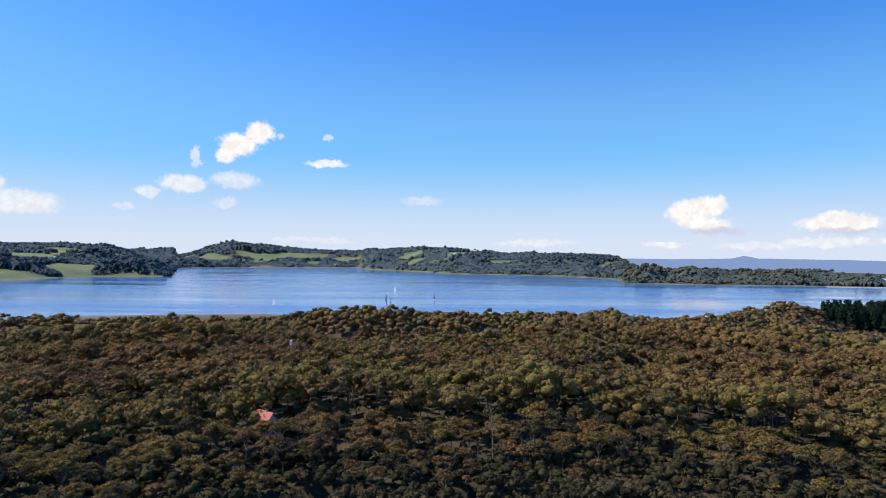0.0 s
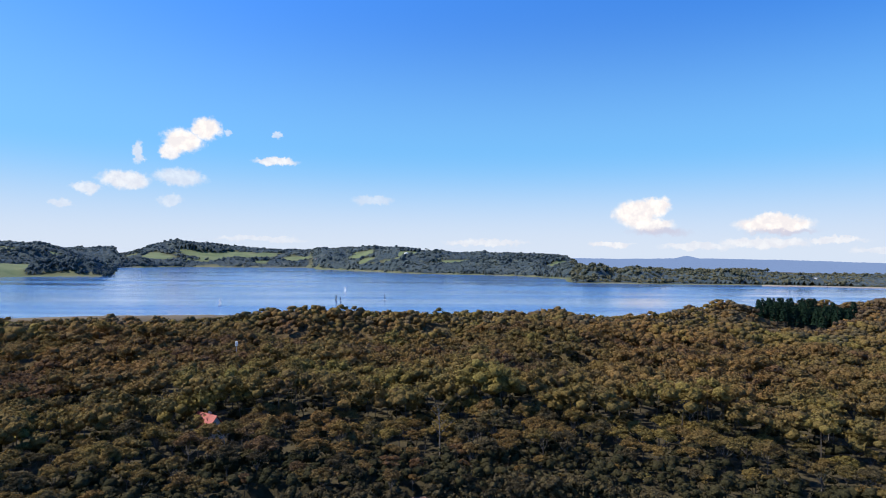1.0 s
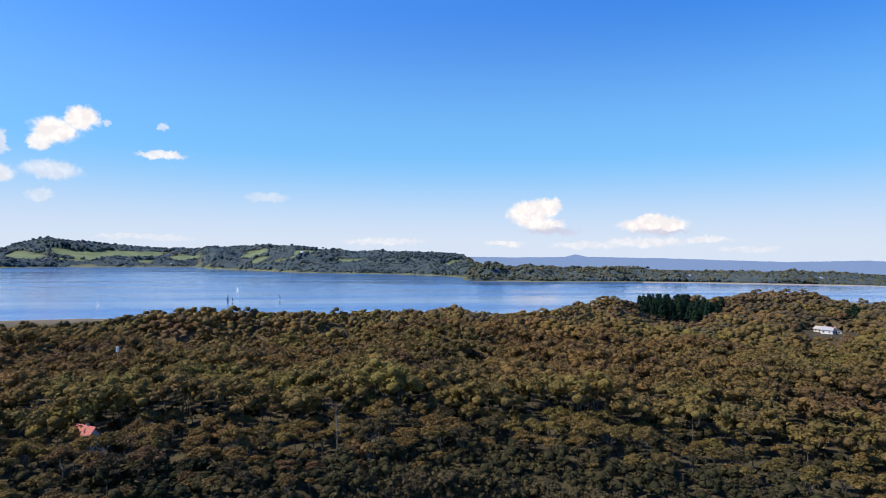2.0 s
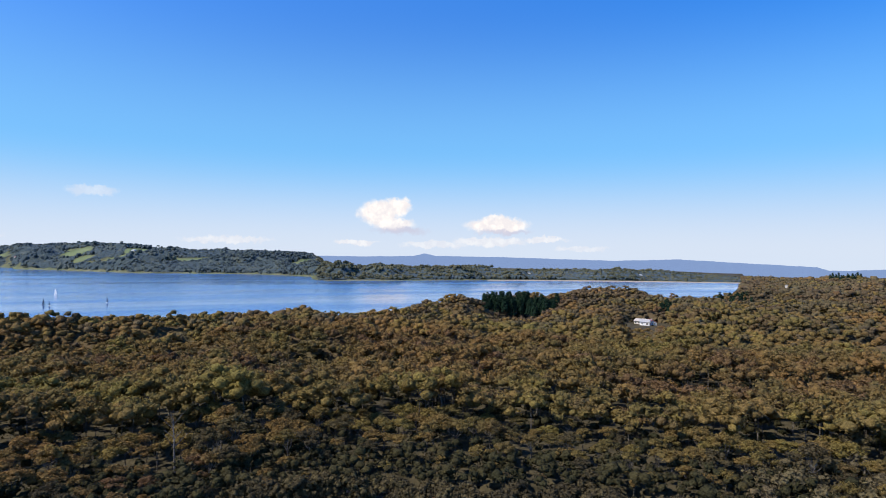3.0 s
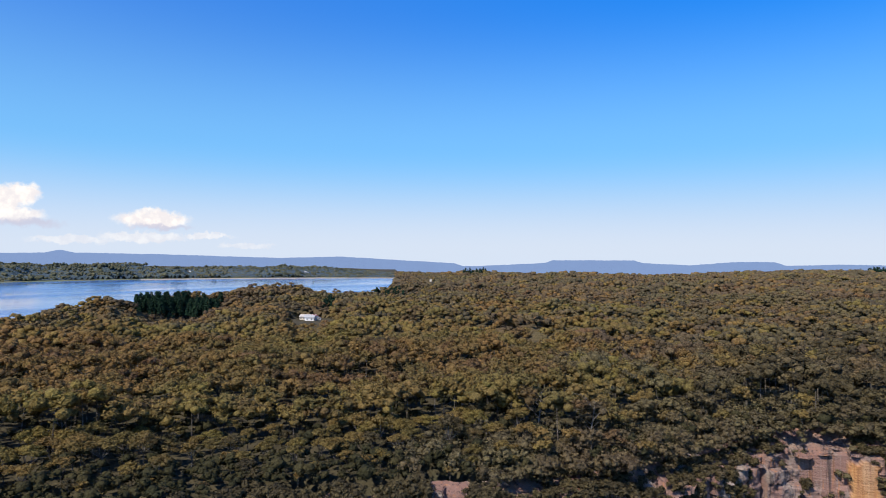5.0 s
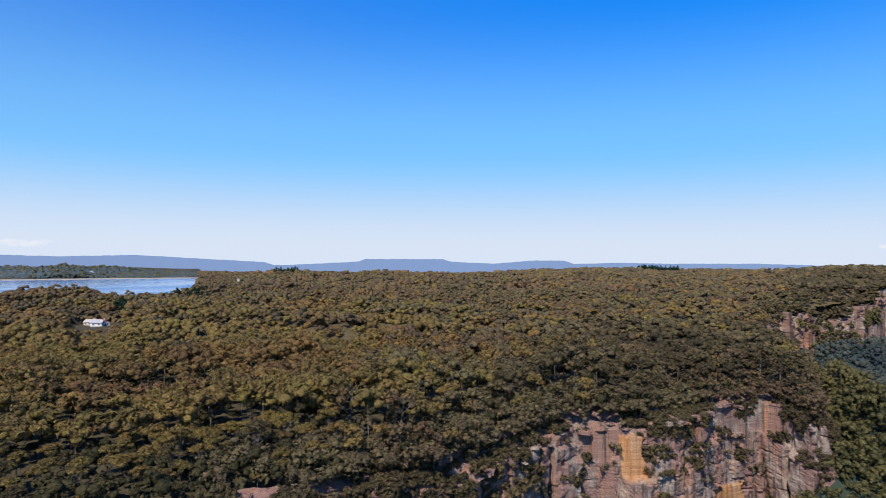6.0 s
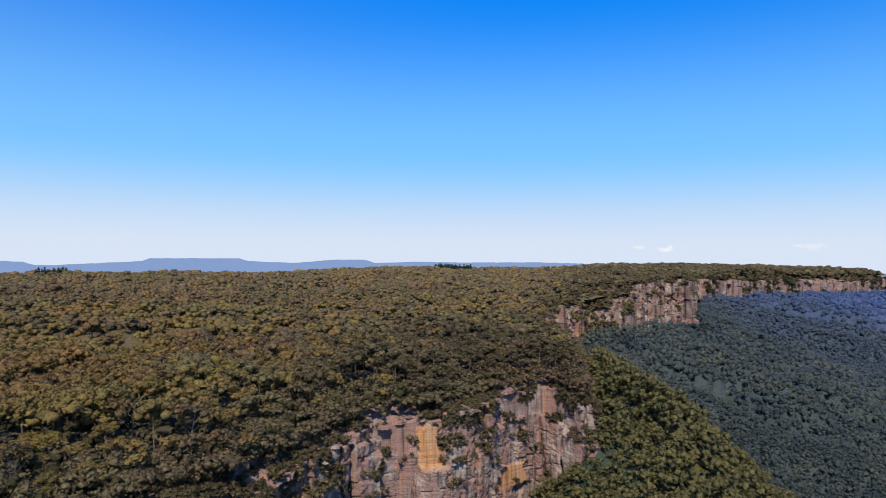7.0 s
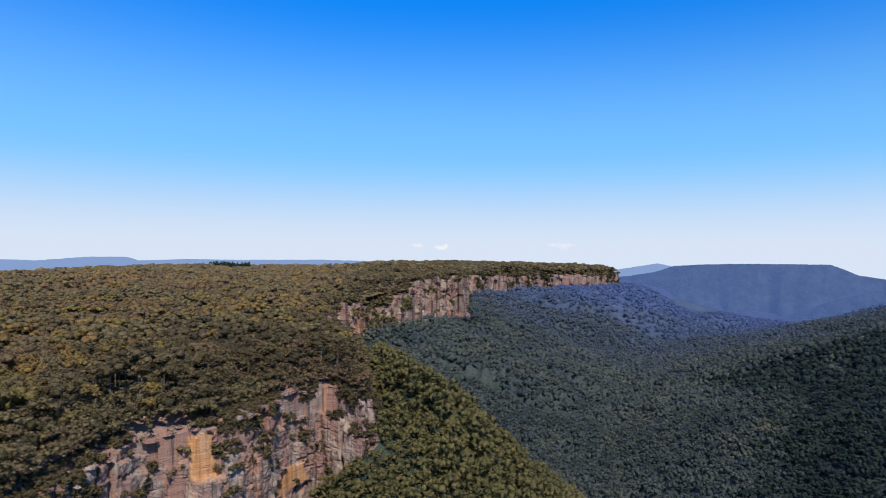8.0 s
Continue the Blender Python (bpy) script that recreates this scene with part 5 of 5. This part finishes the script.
def build_buildings():
    h = put(house(8, 13, 3.0, 5.0, CREAM, IRON_PALE, 4), 44.5, 640, 62)
    tagged(h, "white homestead with pale iron roof in a forest clearing", "house")
    h = put(house(8, 12, 3.0, 5.0, WHITE, IRON_RED, 3), 45.15, 636, 20)
    tagged(h, "white cottage with red iron roof in a forest clearing", "house")
    h = put(house(6, 9, 3.4, 5.4, WHITE, IRON_GREY, 2), 44.75, 628, 75)
    tagged(h, "small white shed with grey roof beside the homestead", "shed")
    h = put(house(6.0, 9, 5.4, 9.4, CREAM, IRON_RED, 2), -15.9, 216, 35)
    tagged(h, "red iron roof of a house half hidden by gum crowns", "house")
    for b, d, turn, mat in ((-31.8, 2240, 20, IRON_GREY), (-22.0, 3600, 60, IRON_RED), (-7.2, 3530, 10, IRON_RED), (-9.9, 3560, 80, IRON_GREY), (.8, 2760, 30, IRON_GREY), (34.6, 1990, 40, IRON_GREY), (44.2, 1935, 15, IRON_GREY), (15.6, 2010, 15, IRON_GREY)):
        h = put(house(11, 20, 4.5, 8.0, WHITE, mat, 4), b, d, turn)
        tagged(h, "pale farmhouse with iron roof among shore trees", "house", "far shore buildings")
    # beacon tower above the canopy
    root = new("lookout_tower")
    for x in (-1.6, 1.6):
        for y in (-1.6, 1.6):
            part("leg", rod((x, y, 0), (x * .6, y * .6, 21), .16, .12, 6), STEEL, root)
    for z in (5, 10, 15):
        k = 1.6 * (1 - .4 * z / 21)
        for a, b in (((-k, -k), (k, -k)), ((k, -k), (k, k)), ((k, k), (-k, k)), ((-k, k), (-k, -k))):
            part("brace", rod((*a, z), (*b, z + 2.5), .07, .07, 5), STEEL, root)
    part("cabin", box(-1.8, 1.8, -1.8, 1.8, 21, 24.6, .2), CREAM, root)
    part("roof", prism([(-2.1, 24.6), (2.1, 24.6), (0, 25.8)], -2.1, 2.1), IRON_GREY, root)
    tagged(put(root, 55.4, 1060), "white-topped steel tower rising from the forest", "tower")
    # white mast among trees
    root = new("mast")
    part("pole", rod((0, 0, 0), (0, 0, 20.5), .2, .12, 8), STEEL, root)
    part("dish", box(-.6, .6, -.5, .5, 17.8, 20.2, .2), WHITE, root)
    tagged(put(root, -13.7, 316), "pale mast with white panel above the trees", "mast")
    # embankment at the lake's end
    for k in range(12):
        b0 = 31 + k * 1.75
        d = float(np.interp(b0 + .9, LAKE_FAR[:, 0], LAKE_FAR[:, 1])) - 16
        ob = part("embankment", prism([(-8, -2), (8, -2), (2, 1.9), (-2, 1.9)], -29, 29), plain("rubble", (.34, .28, .23), .9), None)
        put(ob, b0 + .9, d, 90, LAKE_Z)
        tagged(ob, "pale rock-faced embankment along the water", "dam wall", "dam wall sections")


def sail_boat(sail, hull_mat, jib=True):
    root = new("sailing_boat")
    bm = bmesh.new()
    rings = []
    for y, w, dz in ((-4.2, .95, 0), (-2, 1.25, -.1), (1, 1.25, -.15), (3.2, .75, 0), (4.6, .05, .25)):
        rings.append([bm.verts.new((x * w, y, z + dz * .5)) for x, z in ((-1, .75), (-.75, .05), (0, -.35), (.75, .05), (1, .75))])
    for a, b in zip(rings, rings[1:]):
        for i in range(4):
            bm.faces.new((a[i], a[i + 1], b[i + 1], b[i]))
        bm.faces.new((a[4], a[0], b[0], b[4]))
    bm.faces.new(rings[0])
    part("hull", bm, hull_mat, root)
    part("mast", rod((0, .8, .5), (0, .6, 11.2), .09, .05, 6), STEEL, root)
    part("boom", rod((0, .8, 1.7), (1.1, -3.2, 1.7), .07, .05, 6), STEEL, root)

    def cloth(corners, name):
        bm = bmesh.new()
        n = 6
        A, B, C = (Vector(c) for c in corners)
        grid = []
        for i in range(n + 1):
            row = []
            for j in range(n + 1 - i):
                u, v = i / n, j / n
                q = A + (B - A) * u + (C - A) * v
                q.x += .9 * math.sin(math.pi * min(1, u + v)) * (1 - u) * .5
                row.append(bm.verts.new(q))
            grid.append(row)
        for i in range(n):
            for j in range(n - i):
                bm.faces.new((grid[i][j], grid[i + 1][j], grid[i][j + 1]))
                if j < n - i - 1:
                    bm.faces.new((grid[i + 1][j], grid[i + 1][j + 1], grid[i][j + 1]))
        ob = part(name, bm, sail, root)
        m = ob.modifiers.new("thick", "SOLIDIFY")
        m.thickness = .04
    cloth(((.02, .7, 1.9), (.02, .6, 11.0), (1.1, -3.1, 1.9)), "mainsail")
    if jib:
        cloth(((0, 4.3, .9), (0, 1.0, 9.6), (.7, 1.2, 1.2)), "jib")
    return root


def build_boats():
    for b, d, turn, sail, hull, words, size in ((-15.2, 790, 30, SAIL_WHITE, HULL, "small yacht with white sails on the lake", .8), (-5.38, 873, 16, SAIL_DARK, SAIL_DARK, "dark-sailed boat on the lake", .85),
                                                (-4.6, 1070, 25, SAIL_WHITE, HULL, "small white yacht with narrow sails on the lake", .95), (-4.98, 855, 20, SAIL_DARK, HULL, "small dark-sailed dinghy on the lake", .55),
                                                (-1.05, 880, 12, SAIL_DARK, HULL, "dark-sailed boat heading away on the lake", .8)):
        boat = put(sail_boat(sail, hull), b, d, turn, LAKE_Z)
        boat.scale = (size, size, size)
        tagged(boat, words, "sailing boat", "boats on the lake")


def dead_tree(seed):
    gen = np.random.default_rng(seed)
    root = new("dead_tree")
    v, f = [], []
    top = Vector((gen.normal(0, .8), gen.normal(0, .8), 15))
    limb(v, f, (0, 0, -.5), top * .6, .28, .16)
    limb(v, f, top * .6, top, .16, .03)
    for k in range(9):
        a = top * gen.uniform(.4, .9)
        t = gen.uniform(0, 6.283)
        L = gen.uniform(2, 4.5)
        b = a + Vector((math.cos(t) * L, math.sin(t) * L, L * gen.uniform(.5, 1.1)))
        limb(v, f, a, b, .10, .03, 5)
        for _ in range(2):
            c = a.lerp(b, gen.uniform(.4, .9))
            limb(v, f, c, c + Vector((gen.normal(0, 1), gen.normal(0, 1), gen.uniform(.3, 1.4))), .05, .02, 4)
    mesh_object("trunk", np.array(v), np.array(f), DEADWOOD, parent=root)
    return root


DEADWOOD = plain("bleached_deadwood", (.17, .15, .13), .9)


def build_dead_trees():
    gen = np.random.default_rng(81)
    models = [dead_tree(90 + k) for k in range(4)]
    for n in range(14):
        while True:
            b, d = gen.uniform(-34, 104), gen.uniform(175, 420)
            p = polar(np.array([b]), np.array([d]))
            z, g, sd, s, dep, bey = land(p)
            if s[0] > 8:
                break
        k = gen.uniform(.8, 1.1)
        m = pose(p[0, 0], p[0, 1], float(z[0]), 0, 0, gen.uniform(0, 360)) @ Matrix.Diagonal((k, k, k, 1))
        ob = models[n] if n < 4 else copy_thing(models[n % 4], m)
        ob.matrix_basis = m
        tagged(ob, "bare grey dead gum with bleached branches", "dead tree", "dead trees in the forest")


build_pines()
build_buildings()
build_boats()
build_dead_trees()
